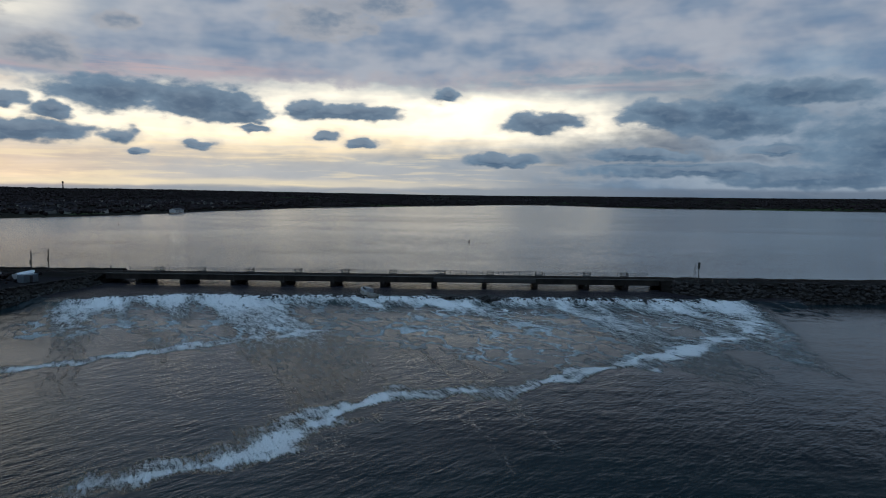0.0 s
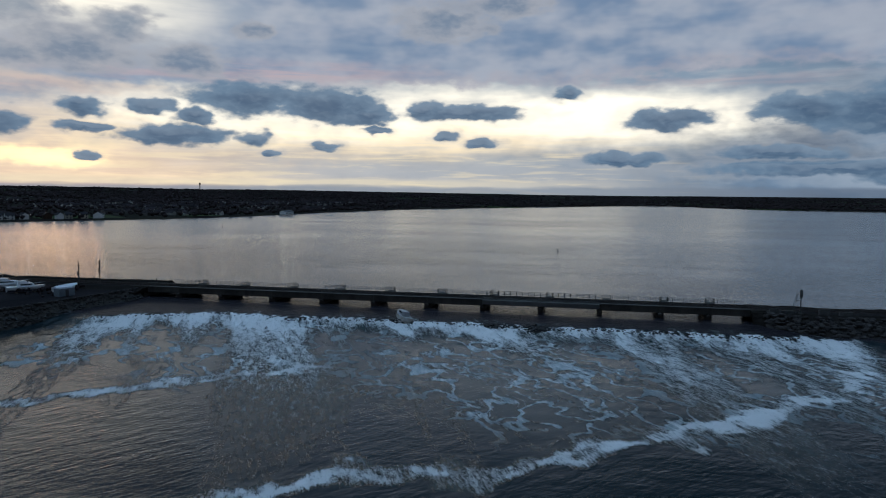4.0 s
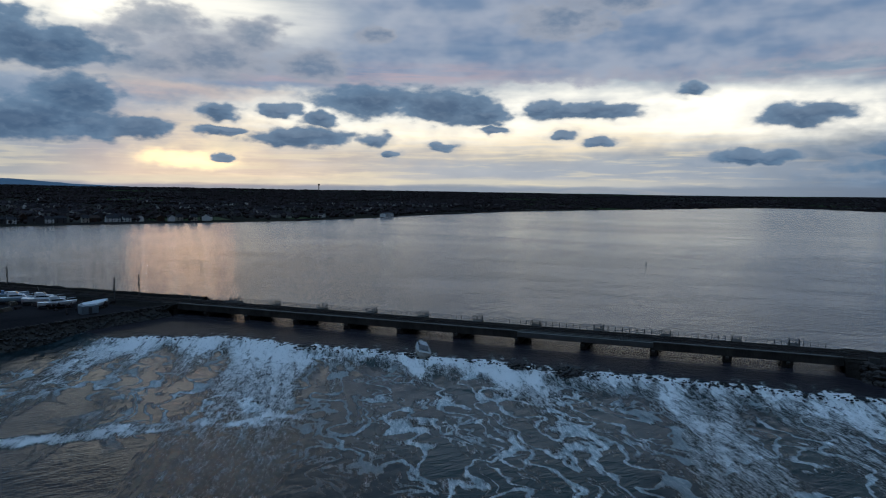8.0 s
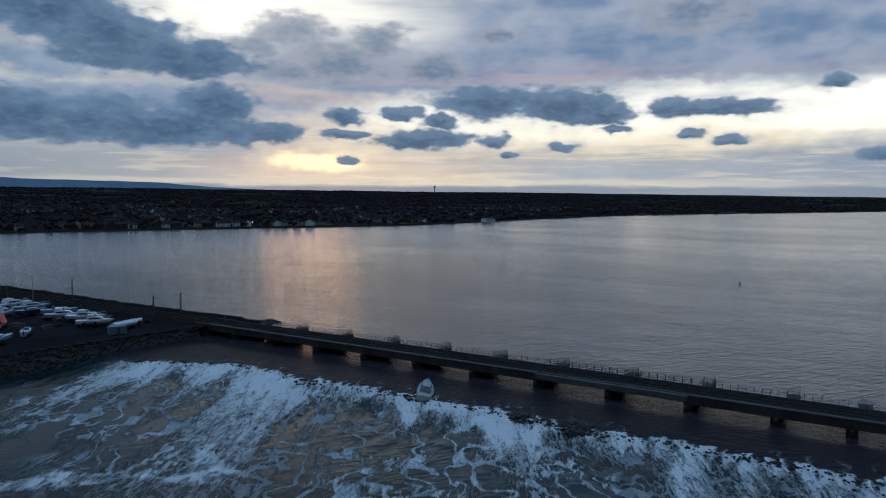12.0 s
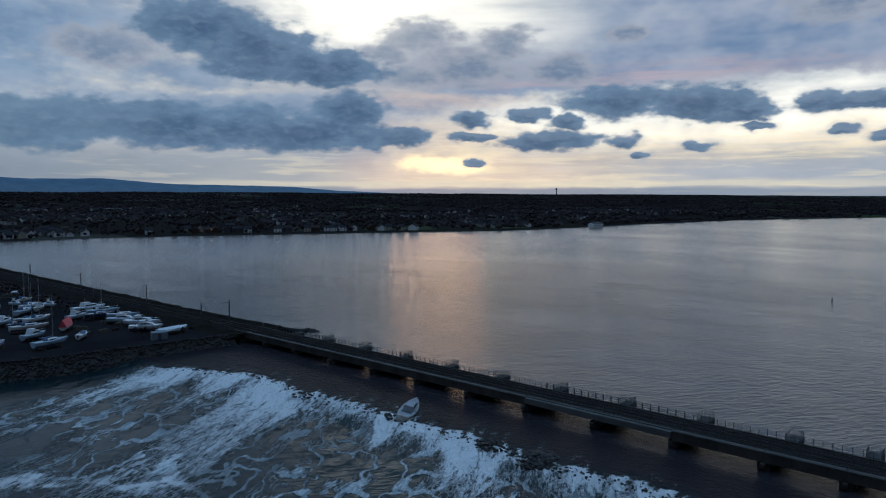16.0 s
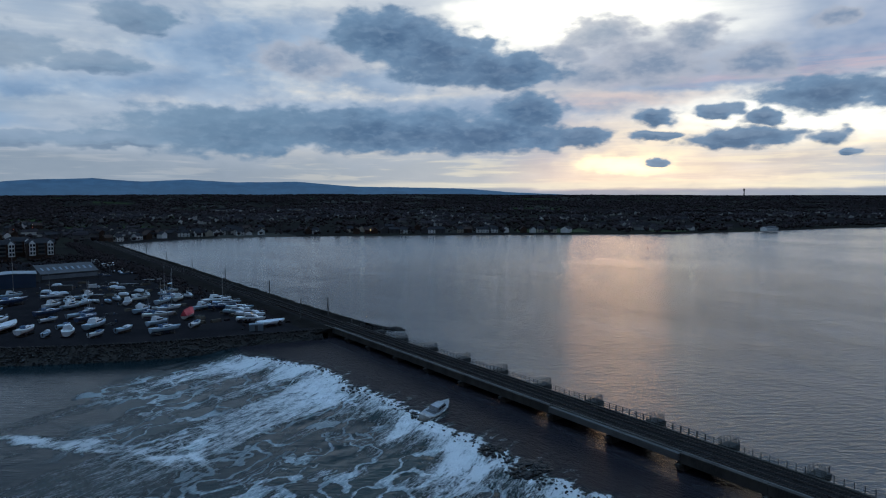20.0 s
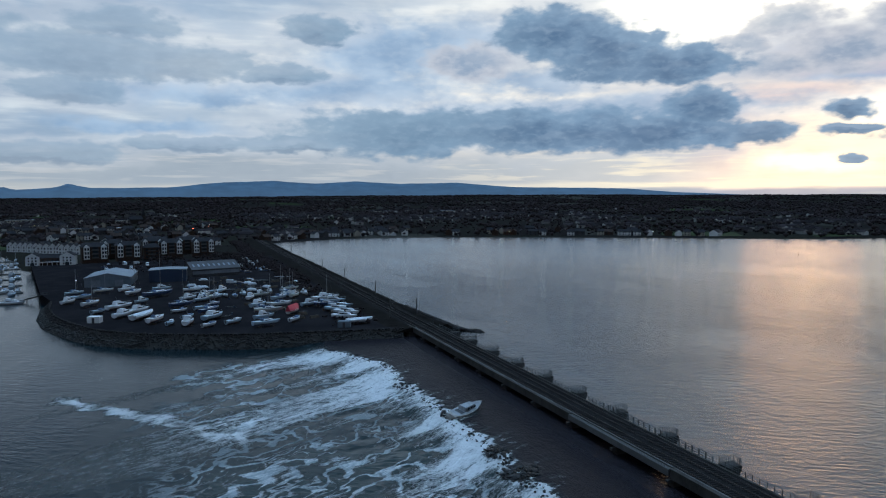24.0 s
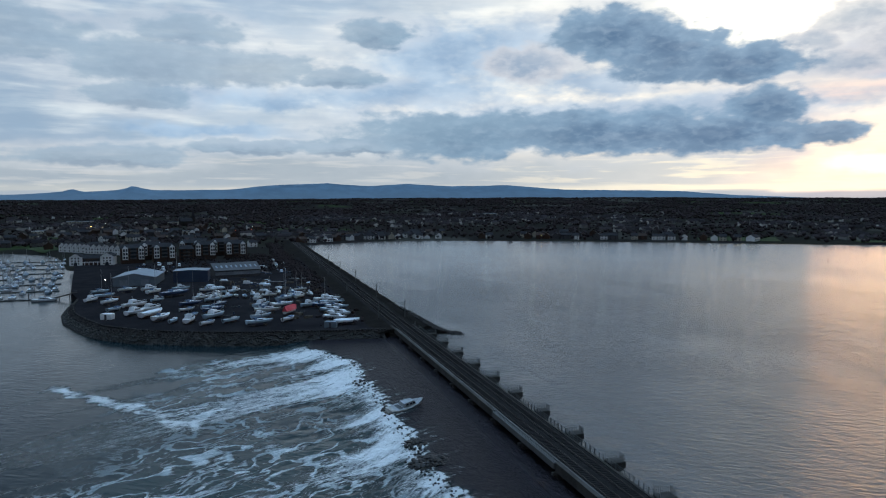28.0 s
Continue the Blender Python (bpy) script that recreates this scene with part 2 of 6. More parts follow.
    deck = k.math("MULTIPLY", k.ramp(over, -0.25, 0.7), k.math("MULTIPLY", k.ramp(az, -37.0, -27.0), k.ramp(high, 23.0, 18.5)))
    col = k.mix(k.math("MULTIPLY", deck, 0.86), col, deck_c)
    soft = rough_edge(nearest(CLOUDS_SOFT), 0.1, 0.3)
    pink = sum_of([(-30, 8.9, 12, 0.7, 0.5), (-22, 9.6, 9, 0.8, 0.35), (8, 8.7, 10, 0.4, 0.3), (-44, 7.6, 8, 0.6, 0.3)], glow_at)
    soft_c = k.mix(k.ramp(big, 0.3, 0.7), (0.145, 0.25, 0.40), (0.27, 0.385, 0.53))
    soft_c = k.mix(k.ramp(tuft, 0.4, 0.75, 0.0, 0.25), soft_c, (0.31, 0.41, 0.53))
    col = k.mix(k.ramp(soft, 1.5, 0.4, 0.0, 0.86), col, soft_c)
    col = k.mix(k.math("MULTIPLY", pink, k.ramp(thin, 0.35, 0.6, 0.4, 1.0)), col, (0.62, 0.44, 0.44))
    mid = rough_edge(nearest(CLOUDS_MID, where=near_uv), 0.3, 0.3)
    mid_c = k.mix(k.ramp(mid, 0.2, 1.1), (0.17, 0.235, 0.335), (0.40, 0.42, 0.47))
    mid_c = k.mix(k.ramp(tuft, 0.4, 0.7, 0.0, 0.35), mid_c, (0.36, 0.40, 0.47))
    col = k.mix(k.ramp(mid, 1.25, 0.75, 0.0, 0.82), col, mid_c)
    nearest_dark = nearest(CLOUDS_WEST, CLOUDS_NORTH, CLOUDS_SOUTH, where=near_uv)
    dark = rough_edge(nearest_dark, 0.4, 0.25)
    core = k.mix(k.ramp(dark, 0.1, 1.0), (0.052, 0.108, 0.200), (0.15, 0.245, 0.365))
    core = k.mix(k.ramp(big, 0.3, 0.75, 0.0, 0.6), core, (0.10, 0.165, 0.26))
    core = k.mix(k.ramp(az, -57.0, -76.0, 0.0, 0.6), core, (0.165, 0.262, 0.36))
    above = nearest(CLOUDS_WEST, CLOUDS_NORTH, CLOUDS_SOUTH, where=k.vec("ADD", near_uv, (0.15, 0.42, 0.0)))
    rim = k.math("SUBTRACT", above, nearest_dark)
    core = k.mix(k.ramp(rim, 0.1, 0.8, 0.0, 0.5), core, (0.235, 0.32, 0.43))
    core = k.mix(k.ramp(rim, 0.0, -0.5, 0.0, 0.5), core, (0.05, 0.10, 0.18))
    # billows inside the clouds, paler on their upper sides
    lift = puffs(k.vec("ADD", k.vec("ADD", grain, k.scaled(curl, (0.7, 0.7, 0.0))), (0.0, 0.35, 0.0)), 0.8)
    relief = k.math("SUBTRACT", lift, puff)
    core = k.mix(k.ramp(relief, 0.0, 0.5, 0.0, 0.25), core, (0.25, 0.34, 0.45))
    core = k.mix(k.ramp(tuft, 0.45, 0.72, 0.0, 0.2), core, (0.22, 0.31, 0.42))
    cover = k.math("MULTIPLY", k.ramp(dark, 1.28, 0.84, 0.0, 0.97), k.ramp(az, -88.0, -72.0, 0.62, 1.0))
    fringe = k.math("MULTIPLY", k.ramp(dark, 1.9, 1.2), 0.3)
    col = k.mix(fringe, col, (0.42, 0.46, 0.52))
    col = k.mix(cover, col, core)
    # grey strip of distant cloud along the horizon, lit along its top
    skyline = k.math("ADD", el, k.math("MULTIPLY", lines, 0.8))
    col = k.mix(k.math("MULTIPLY", k.math("MULTIPLY", k.ramp(skyline, 1.75, 1.35), k.ramp(skyline, 0.95, 1.2)), k.math("MULTIPLY", k.ramp(az, 8.0, -20.0, 0.0, 0.55), k.ramp(az, -75.0, -50.0, 0.2, 1.0))), col, (0.85, 0.76, 0.56))
    strip = k.math("MULTIPLY", k.ramp(skyline, 1.2, 0.85), 0.72)
    col = k.mix(strip, col, k.mix(k.ramp(az, 0.0, 22.0), (0.24, 0.29, 0.36), (0.10, 0.145, 0.22)))
    col = k.mix(1.0, col, k.mix(fine, (0.93, 0.94, 0.95), (1.06, 1.05, 1.04)), "MULTIPLY")
    bg = k.add("ShaderNodeBackground")
    k.put(bg.inputs["Color"], col)
    bg.inputs["Strength"].default_value = 1.0
    k.t.links.new(bg.outputs[0], k.add("ShaderNodeOutputWorld").inputs[0])
    world.cycles.sampling_method, world.cycles.sample_map_resolution = "MANUAL", 1024


make_sky()

# ---- materials ----
def surface(name, base, dark=None, scale=1.0, rough=0.7, metal=0.0, bump=0.15, bump_scale=None, vary=0.0, stretch=(1, 1, 1), spec=0.5):
    """Two-scale mottled surface in world metres; vary: change from piece to piece."""
    m = bpy.data.materials.new(name)
    m.use_nodes = True
    k = Nodes(m.node_tree)
    pos = k.scaled(k.add("ShaderNodeNewGeometry").outputs["Position"], stretch)
    dark = dark or tuple(c * 0.55 for c in base)
    n1, n2 = k.noise(pos, 0.35 * scale, 5.0, 0.6), k.noise(pos, 4.0 * scale, 6.0, 0.65)
    col = k.mix(k.ramp(n1, 0.3, 0.72), dark, base)
    col = k.mix(k.ramp(n2, 0.35, 0.75, 0.0, 0.5), col, tuple(min(1.0, c * 1.25) for c in base))
    if vary:
        r = k.add("ShaderNodeObjectInfo").outputs["Random"]
        col = k.mix(1.0, col, k.mix(r, (1 - vary,) * 3, (1.0, 1.0, 1.0)), "MULTIPLY")
    b = k.add("ShaderNodeBsdfPrincipled")
    k.put(b.inputs["Base Color"], col)
    k.put(b.inputs["Roughness"], k.ramp(n2, 0.2, 0.8, max(rough - 0.12, 0.05), min(rough + 0.12, 1.0)))
    b.inputs["Metallic"].default_value = metal
    b.inputs["Specular IOR Level"].default_value = spec
    if bump:
        n = k.add("ShaderNodeBump")
        n.inputs["Strength"].default_value, n.inputs["Distance"].default_value = bump, 0.3 / scale
        k.put(n.inputs["Height"], k.noise(pos, bump_scale or 3.0 * scale, 6.0, 0.6))
        k.t.links.new(n.outputs[0], b.inputs["Normal"])
    k.t.links.new(b.outputs[0], k.add("ShaderNodeOutputMaterial").inputs[0])
    return m


def islands(name, a, b_, rough=0.8, bump=0.3, scale=1.0, spec=0.3, few=0.0):
    """For joined pieces: a tone of its own for each."""
    m = bpy.data.materials.new(name)
    m.use_nodes = True
    k = Nodes(m.node_tree)
    geo = k.add("ShaderNodeNewGeometry")
    n2 = k.noise(geo.outputs["Position"], 2.5 * scale, 5.0, 0.65)
    col = k.mix(k.ramp(geo.outputs["Random Per Island"], few * 0.1, 1.0 - few), a, b_)
    col = k.mix(k.ramp(n2, 0.3, 0.7, 0.0, 0.6), col, tuple(c * 0.5 for c in a))
    b = k.add("ShaderNodeBsdfPrincipled")
    k.put(b.inputs["Base Color"], col)
    b.inputs["Roughness"].default_value = rough
    b.inputs["Specular IOR Level"].default_value = spec
    n = k.add("ShaderNodeBump")
    n.inputs["Strength"].default_value, n.inputs["Distance"].default_value = bump, 0.3
    k.put(n.inputs["Height"], n2)
    k.t.links.new(n.outputs[0], b.inputs["Normal"])
    k.t.links.new(b.outputs[0], k.add("ShaderNodeOutputMaterial").inputs[0])
    return m


def water(name, body, rough, waves, calm_at, foam=False):
    """Rippled estuary water; waves: (size in m, strength) pairs; foam: white water by the sheet's foam, lace and pool values."""
    m = bpy.data.materials.new(name)
    m.use_nodes = True
    k = Nodes(m.node_tree)
    pos = k.add("ShaderNodeNewGeometry").outputs["Position"]
    px, py, pz = k.split(pos)
    h = None
    for n, (size, power) in enumerate(waves):
        c, d = math.cos(0.75 + 0.22 * n), math.sin(0.75 + 0.22 * n)
        crest = k.math("ADD", k.math("MULTIPLY", px, 0.36 * c / size), k.math("MULTIPLY", py, 0.36 * d / size))
        across = k.math("ADD", k.math("MULTIPLY", px, -d / size), k.math("MULTIPLY", py, c / size))
        w = k.math("MULTIPLY", k.noise(k.xyz(crest, across), 1.0, 3.0, 0.55, 0.4), power)
        h = w if h is None else k.math("ADD", h, w)
    calm = k.ramp(k.vec("LENGTH", pos), *calm_at)
    patch = k.ramp(k.noise(k.scaled(pos, (0.006, 0.018, 1.0)), 1.0, 4.0, 0.6), 0.3, 0.7)
    gust = k.ramp(k.noise(k.scaled(pos, (0.02, 0.05, 1.0)), 1.0, 5.0, 0.6), 0.3, 0.7, 0.55, 1.25)
    h = k.math("MULTIPLY", k.math("MULTIPLY", h, gust), k.math("SUBTRACT", 1.0, k.math("MULTIPLY", calm, 0.86)))
    b = k.add("ShaderNodeBsdfPrincipled")
    col = k.mix(patch, body, tuple(c * 0.75 for c in body))
    bump = k.add("ShaderNodeBump")
    bump.inputs["Strength"].default_value, bump.inputs["Distance"].default_value = 1.0, 1.0
    b.inputs["IOR"].default_value = 1.333
    r = k.math("ADD", k.math("ADD", rough, k.math("MULTIPLY", patch, 0.05)), k.math("MULTIPLY", calm, 0.11))
    if not foam:
        # broken water drawn in round each pier
        sway = k.noise(k.scaled(pos, (0.12, 0.12, 1.0)), 1.0, 3.0, 0.5)
        lane = k.math("ADD", k.math("ADD", px, k.math("MULTIPLY", py, -0.25)), k.math("MULTIPLY", k.math("SUBTRACT", sway, 0.5), 9.0))
        lane = k.math("ABSOLUTE", k.math("SUBTRACT", k.math("FRACT", k.math("ADD", k.math("DIVIDE", lane, 15.75), 0.7)), 0.5))
        eddy = k.math("MULTIPLY", k.ramp(lane, 0.3, 0.08), k.ramp(k.math("ADD", py, k.math("MULTIPLY", sway, 10.0)), 30.0, 16.0))
        eddy = k.math("MULTIPLY", eddy, k.math("MULTIPLY", k.ramp(px, -106.0, -96.0), k.ramp(px, 78.0, 66.0)))
        torn = k.noise(k.scaled(pos, (0.5, 1.3, 1.0)), 1.0, 5.0, 0.65, 0.8)
        h = k.math("ADD", h, k.math("MULTIPLY", eddy, k.math("MULTIPLY", torn, 0.75)))
        r = k.math("ADD", r, k.math("MULTIPLY", eddy, 0.12))
    else:
        def value(label):
            n = k.add("ShaderNodeAttribute")
            n.attribute_name = label
            return n.outputs["Fac"]
        at, still, web = value("foam"), value("pool"), value("lace")
        col = k.mix(still, col, (0.015, 0.0125, 0.016))
        slack = k.math("MULTIPLY", still, k.ramp(py, -2.5, -6.5, 0.4, 1.0))
        col = k.mix(k.math("MAXIMUM", k.ramp(at, 0.02, 0.45), k.math("MULTIPLY", web, 0.7)), col, (0.034, 0.054, 0.051))
        lean = k.math("ADD", px, k.math("MULTIPLY", py, 0.48))
        flow = k.xyz(k.math("MULTIPLY", lean, 0.85), k.math("MULTIPLY", py, 0.26), k.math("MULTIPLY", pz, 0.6))
        lace = k.noise(flow, 1.0, 8.0, 0.66, 0.9)
        spots = k.noise(pos, 2.6, 6.0, 0.68, 0.4)
        hair = k.noise(k.xyz(k.math("MULTIPLY", lean, 3.0), k.math("MULTIPLY", py, 0.8), pz), 1.0, 7.0, 0.72, 0.7)
        torn = k.math("ADD", k.math("ADD", k.math("MULTIPLY", lace, 0.42), k.math("MULTIPLY", hair, 0.34)), k.math("MULTIPLY", spots, 0.24))
        torn = k.math("SUBTRACT", torn, 0.5)
        f = k.math("ADD", k.math("MULTIPLY", at, 1.5), k.math("MULTIPLY", torn, 7.5))
        mask = k.math("MULTIPLY", k.ramp(f, 0.2, 1.25), k.ramp(at, 0.02, 0.22))
        # drifting net of thin threads, drawn out along the flow
        push = k.vec("SUBTRACT", k.noise(pos, 0.10, 2.0, 0.5, color=True), (0.5, 0.5, 0.5))
        drawn = k.vec("ADD", k.xyz(k.math("MULTIPLY", lean, 1.0), k.math("MULTIPLY", py, 0.6), 0.0), k.scaled(push, (15.0, 12.0, 0.0)))
        thread = lambda n, power: k.math("SUBTRACT", 1.0, k.math("MULTIPLY", k.math("ABSOLUTE", k.math("SUBTRACT", n, 0.5)), power), clamp=True)
        coarse = thread(k.noise(drawn, 0.13, 1.5, 0.45), 20.0)
        small = thread(k.noise(drawn, 0.34, 1.5, 0.45), 11.0)
        pick = k.ramp(k.noise(pos, 0.07, 3.0, 0.5), 0.42, 0.60)
        net = k.math("MAXIMUM", coarse, k.math("MULTIPLY", small, k.math("MULTIPLY", pick, 0.8)))
        ragged = k.ramp(k.math("ADD", k.math("MULTIPLY", torn, 4.0), k.math("MULTIPLY", net, 1.1)), 0.25, 0.75)
        mask = k.math("MAXIMUM", mask, k.math("MULTIPLY", k.math("MULTIPLY", ragged, k.ramp(net, 0.0, 0.3)), k.ramp(web, 0.1, 0.6)))
        thick = k.ramp(k.math("ADD", k.math("MULTIPLY", k.math("MAXIMUM", at, k.math("MULTIPLY", web, 0.3)), 1.1), k.math("MULTIPLY", torn, 6.0)), -0.1, 1.0)
        col = k.mix(mask, col, k.mix(thick, (0.34, 0.41, 0.43), (0.98, 0.98, 0.97)))
        r = k.math("ADD", r, k.math("ADD", k.math("MULTIPLY", mask, 0.6), k.math("MULTIPLY", slack, 0.22)))
        k.put(b.inputs["Specular IOR Level"], k.math("SUBTRACT", 0.38, k.math("MULTIPLY", slack, 0.25)))
        swirl = k.noise(k.scaled(pos, (0.35, 0.9, 1.0)), 1.0, 5.0, 0.6, 1.0)
        h = k.math("ADD", h, k.math("MULTIPLY", still, k.math("MULTIPLY", swirl, 0.7)))
        h = k.math("ADD", h, k.math("MULTIPLY", mask, k.math("MULTIPLY", k.math("ADD", spots, hair), 0.55)))
    k.put(b.inputs["Base Color"], col)
    k.put(b.inputs["Roughness"], r)
    k.put(bump.inputs["Height"], h)
    k.t.links.new(bump.outputs[0], b.inputs["Normal"])
    k.t.links.new(b.outputs[0], k.add("ShaderNodeOutputMaterial").inputs[0])
    return m


LAGOON = water("lagoon_water", (0.125, 0.115, 0.110), 0.07, [(0.6, 0.17), (1.4, 0.46), (5.0, 0.10)], (170.0, 520.0))
SEA = water("sea_water", (0.006, 0.017, 0.021), 0.13, [(0.5, 0.05), (1.5, 0.13), (6.0, 0.10)], (300.0, 900.0), foam=True)
CONCRETE = surface("weathered_concrete", (0.062, 0.056, 0.050), (0.026, 0.024, 0.022), 0.8, 0.85, bump=0.25, stretch=(1, 1, 0.5), spec=0.2)
CONCRETE_NEW = surface("pale_concrete", (0.095, 0.092, 0.088), (0.055, 0.053, 0.051), 0.6, 0.8, bump=0.1)
PIER_STONE = surface("pier_masonry", (0.042, 0.036, 0.030), (0.018, 0.016, 0.014), 1.2, 0.9, bump=0.5, spec=0.2)
STEEL = surface("painted_steel", (0.10, 0.11, 0.11), (0.05, 0.05, 0.05), 3.0, 0.55, 0.3, 0.05)
RAIL = surface("rail_steel", (0.07, 0.055, 0.048), (0.035, 0.026, 0.022), 4.0, 0.6, 0.3, 0.05)
BALLAST = surface("track_ballast", (0.032, 0.028, 0.027), (0.016, 0.0145, 0.014), 2.0, 0.95, bump=0.8, bump_scale=14.0, spec=0.0)
SLEEPER = surface("concrete_sleeper", (0.031, 0.027, 0.026), None, 3.0, 0.9, bump=0.2, spec=0.05)
BANK = surface("grassy_bank", (0.025, 0.021, 0.018), (0.010, 0.009, 0.0085), 0.5, 0.95, bump=0.9, bump_scale=1.2, spec=0.0)
ROCK = islands("armour_rock", (0.058, 0.050, 0.046), (0.017, 0.015, 0.015), 0.85, 0.5, spec=0.08)
ROCK_WET = islands("wet_rock", (0.020, 0.016, 0.014), (0.009, 0.008, 0.008), 0.4, 0.5)
YARD = surface("yard_tarmac", (0.024, 0.021, 0.022), (0.011, 0.0105, 0.012), 0.25, 0.9, bump=0.2, spec=0.0)
LEAVES = islands("winter_woods", (0.040, 0.031, 0.031), (0.052, 0.039, 0.038), 0.95, 0.0, spec=0.0)


def farmland():
    """Patchwork of ploughed, grazed and stubble fields."""
    m = bpy.data.materials.new("farmland")
    m.use_nodes = True
    k = Nodes(m.node_tree)
    pos = k.add("ShaderNodeNewGeometry").outputs["Position"]
    cell = k.add("ShaderNodeTexVoronoi")
    k.put(cell.inputs["Vector"], k.scaled(pos, (0.007, 0.011, 0.0)))
    cell.inputs["Scale"].default_value = 1.0
    pick = k.split(cell.outputs["Color"])
    col = k.mix(pick[0], (0.022, 0.018, 0.018), (0.028, 0.026, 0.020))
    col = k.mix(k.ramp(pick[1], 0.78, 0.86), col, (0.055, 0.050, 0.042))
    col = k.mix(k.ramp(pick[2], 0.93, 0.95), col, (0.036, 0.050, 0.022))
    grit = k.noise(pos, 0.25, 5.0, 0.6)
    col = k.mix(1.0, col, k.mix(grit, (0.6, 0.6, 0.6), (1.2, 1.2, 1.2)), "MULTIPLY")
    b = k.add("ShaderNodeBsdfPrincipled")
    k.put(b.inputs["Base Color"], col)
    b.inputs["Roughness"].default_value, b.inputs["Specular IOR Level"].default_value = 0.95, 0.0
    k.t.links.new(b.outputs[0], k.add("ShaderNodeOutputMaterial").inputs[0])
    return m


LAND = farmland()
GRASS = surface("mown_grass", (0.036, 0.052, 0.018), (0.022, 0.034, 0.014), 0.2, 0.95, spec=0.1)
WHITE_WALL = surface("white_render", (0.80, 0.80, 0.78), (0.66, 0.66, 0.64), 0.8, 0.85, bump=0.05)
CREAM_WALL = surface("cream_render", (0.46, 0.42, 0.34), (0.34, 0.31, 0.25), 0.8, 0.85, bump=0.05)
GREY_WALL = surface("grey_render", (0.07, 0.066, 0.066), (0.045, 0.043, 0.045), 0.8, 0.85, bump=0.05)
BRICK = surface("brown_brick", (0.075, 0.046, 0.033), (0.04, 0.026, 0.02), 1.5, 0.9, bump=0.1, spec=0.1)
SLATE = surface("roof_slate", (0.030, 0.028, 0.031), (0.016, 0.015, 0.017), 1.0, 0.8, bump=0.1, spec=0.1)
TILE_ROOF = surface("brown_roof_tile", (0.06, 0.038, 0.03), (0.03, 0.021, 0.018), 1.0, 0.85, bump=0.1, spec=0.1)
GREY_ROOF = surface("fibre_cement_roof", (0.075, 0.072, 0.076), (0.045, 0.043, 0.046), 0.6, 0.8, bump=0.1)
PALE_METAL = surface("pale_sheet_metal", (0.22, 0.255, 0.29), (0.14, 0.165, 0.19), 0.5, 0.5, bump=0.05)
PALE_BLUE = surface("pale_blue_cladding", (0.15, 0.19, 0.225), (0.10, 0.13, 0.155), 0.5, 0.6, bump=0.05)
BLUE_CLAD = surface("blue_cladding", (0.02, 0.045, 0.09), (0.014, 0.03, 0.06), 0.4, 0.6, bump=0.05)
GLASS = surface("dark_window_glass", (0.03, 0.035, 0.04), (0.02, 0.022, 0.025), 1.0, 0.12, bump=0.0, spec=0.6)
DOOR = surface("painted_door", (0.08, 0.05, 0.04), None, 1.0, 0.5, bump=0.0)
FAR_ROOF = islands("far_roof", (0.05, 0.04, 0.042), (0.012, 0.010, 0.011), 0.9, 0.0, few=0.4, spec=0.05)
FAR_WALL = islands("far_wall", (0.85, 0.84, 0.80), (0.04, 0.035, 0.035), 0.85, 0.0, few=0.5)


# Aerial haze painted into the surface as blue emission, changing towards the foot.
def painted_haze(name, base, glow):
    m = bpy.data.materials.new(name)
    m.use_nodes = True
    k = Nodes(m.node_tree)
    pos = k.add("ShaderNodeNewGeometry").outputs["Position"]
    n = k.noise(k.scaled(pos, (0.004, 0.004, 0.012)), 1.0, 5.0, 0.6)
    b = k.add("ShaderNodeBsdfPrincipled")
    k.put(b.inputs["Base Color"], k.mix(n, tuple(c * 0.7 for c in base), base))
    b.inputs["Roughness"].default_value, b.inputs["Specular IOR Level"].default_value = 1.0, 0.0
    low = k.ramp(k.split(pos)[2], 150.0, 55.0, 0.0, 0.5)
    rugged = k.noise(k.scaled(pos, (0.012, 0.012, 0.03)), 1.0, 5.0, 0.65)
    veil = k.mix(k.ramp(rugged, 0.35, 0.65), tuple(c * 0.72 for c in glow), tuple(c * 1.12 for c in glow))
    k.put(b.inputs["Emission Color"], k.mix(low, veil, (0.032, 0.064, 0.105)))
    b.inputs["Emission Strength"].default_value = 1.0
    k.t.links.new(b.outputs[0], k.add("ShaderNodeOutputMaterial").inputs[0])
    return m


# the ridge gives off its own haze colour
MOUNTAIN = painted_haze("ridge_painted_haze", (0.05, 0.07, 0.10), (0.020, 0.052, 0.100))
GEL_WHITE = surface("white_gelcoat", (0.66, 0.68, 0.70), (0.48, 0.50, 0.52), 0.8, 0.35, bump=0.0)
GEL_CREAM = surface("aged_gelcoat", (0.52, 0.53, 0.50), (0.38, 0.39, 0.37), 0.8, 0.45, bump=0.0)
GEL_BLUE = surface("navy_gelcoat", (0.04, 0.07, 0.14), (0.03, 0.05, 0.10), 0.8, 0.3, bump=0.0)
GEL_DARK = surface("dark_hull_paint", (0.05, 0.055, 0.06), (0.03, 0.03, 0.03), 0.8, 0.5, bump=0.05)
GEL_PALE_BLUE = surface("pale_blue_hull", (0.32, 0.42, 0.50), (0.24, 0.32, 0.38), 0.8, 0.45, bump=0.0)
ANTIFOUL = surface("antifouling", (0.05, 0.06, 0.10), (0.03, 0.035, 0.05), 1.2, 0.8, bump=0.05)
ANTIFOUL_RED = surface("red_antifouling", (0.15, 0.04, 0.03), (0.08, 0.025, 0.02), 1.2, 0.8, bump=0.05)
TARP_BLUE = surface("blue_tarpaulin", (0.10, 0.17, 0.28), (0.06, 0.11, 0.19), 1.0, 0.6, bump=0.3)
TARP_RED = surface("red_tarpaulin", (0.62, 0.05, 0.075), (0.45, 0.035, 0.05), 1.0, 0.6, bump=0.3)
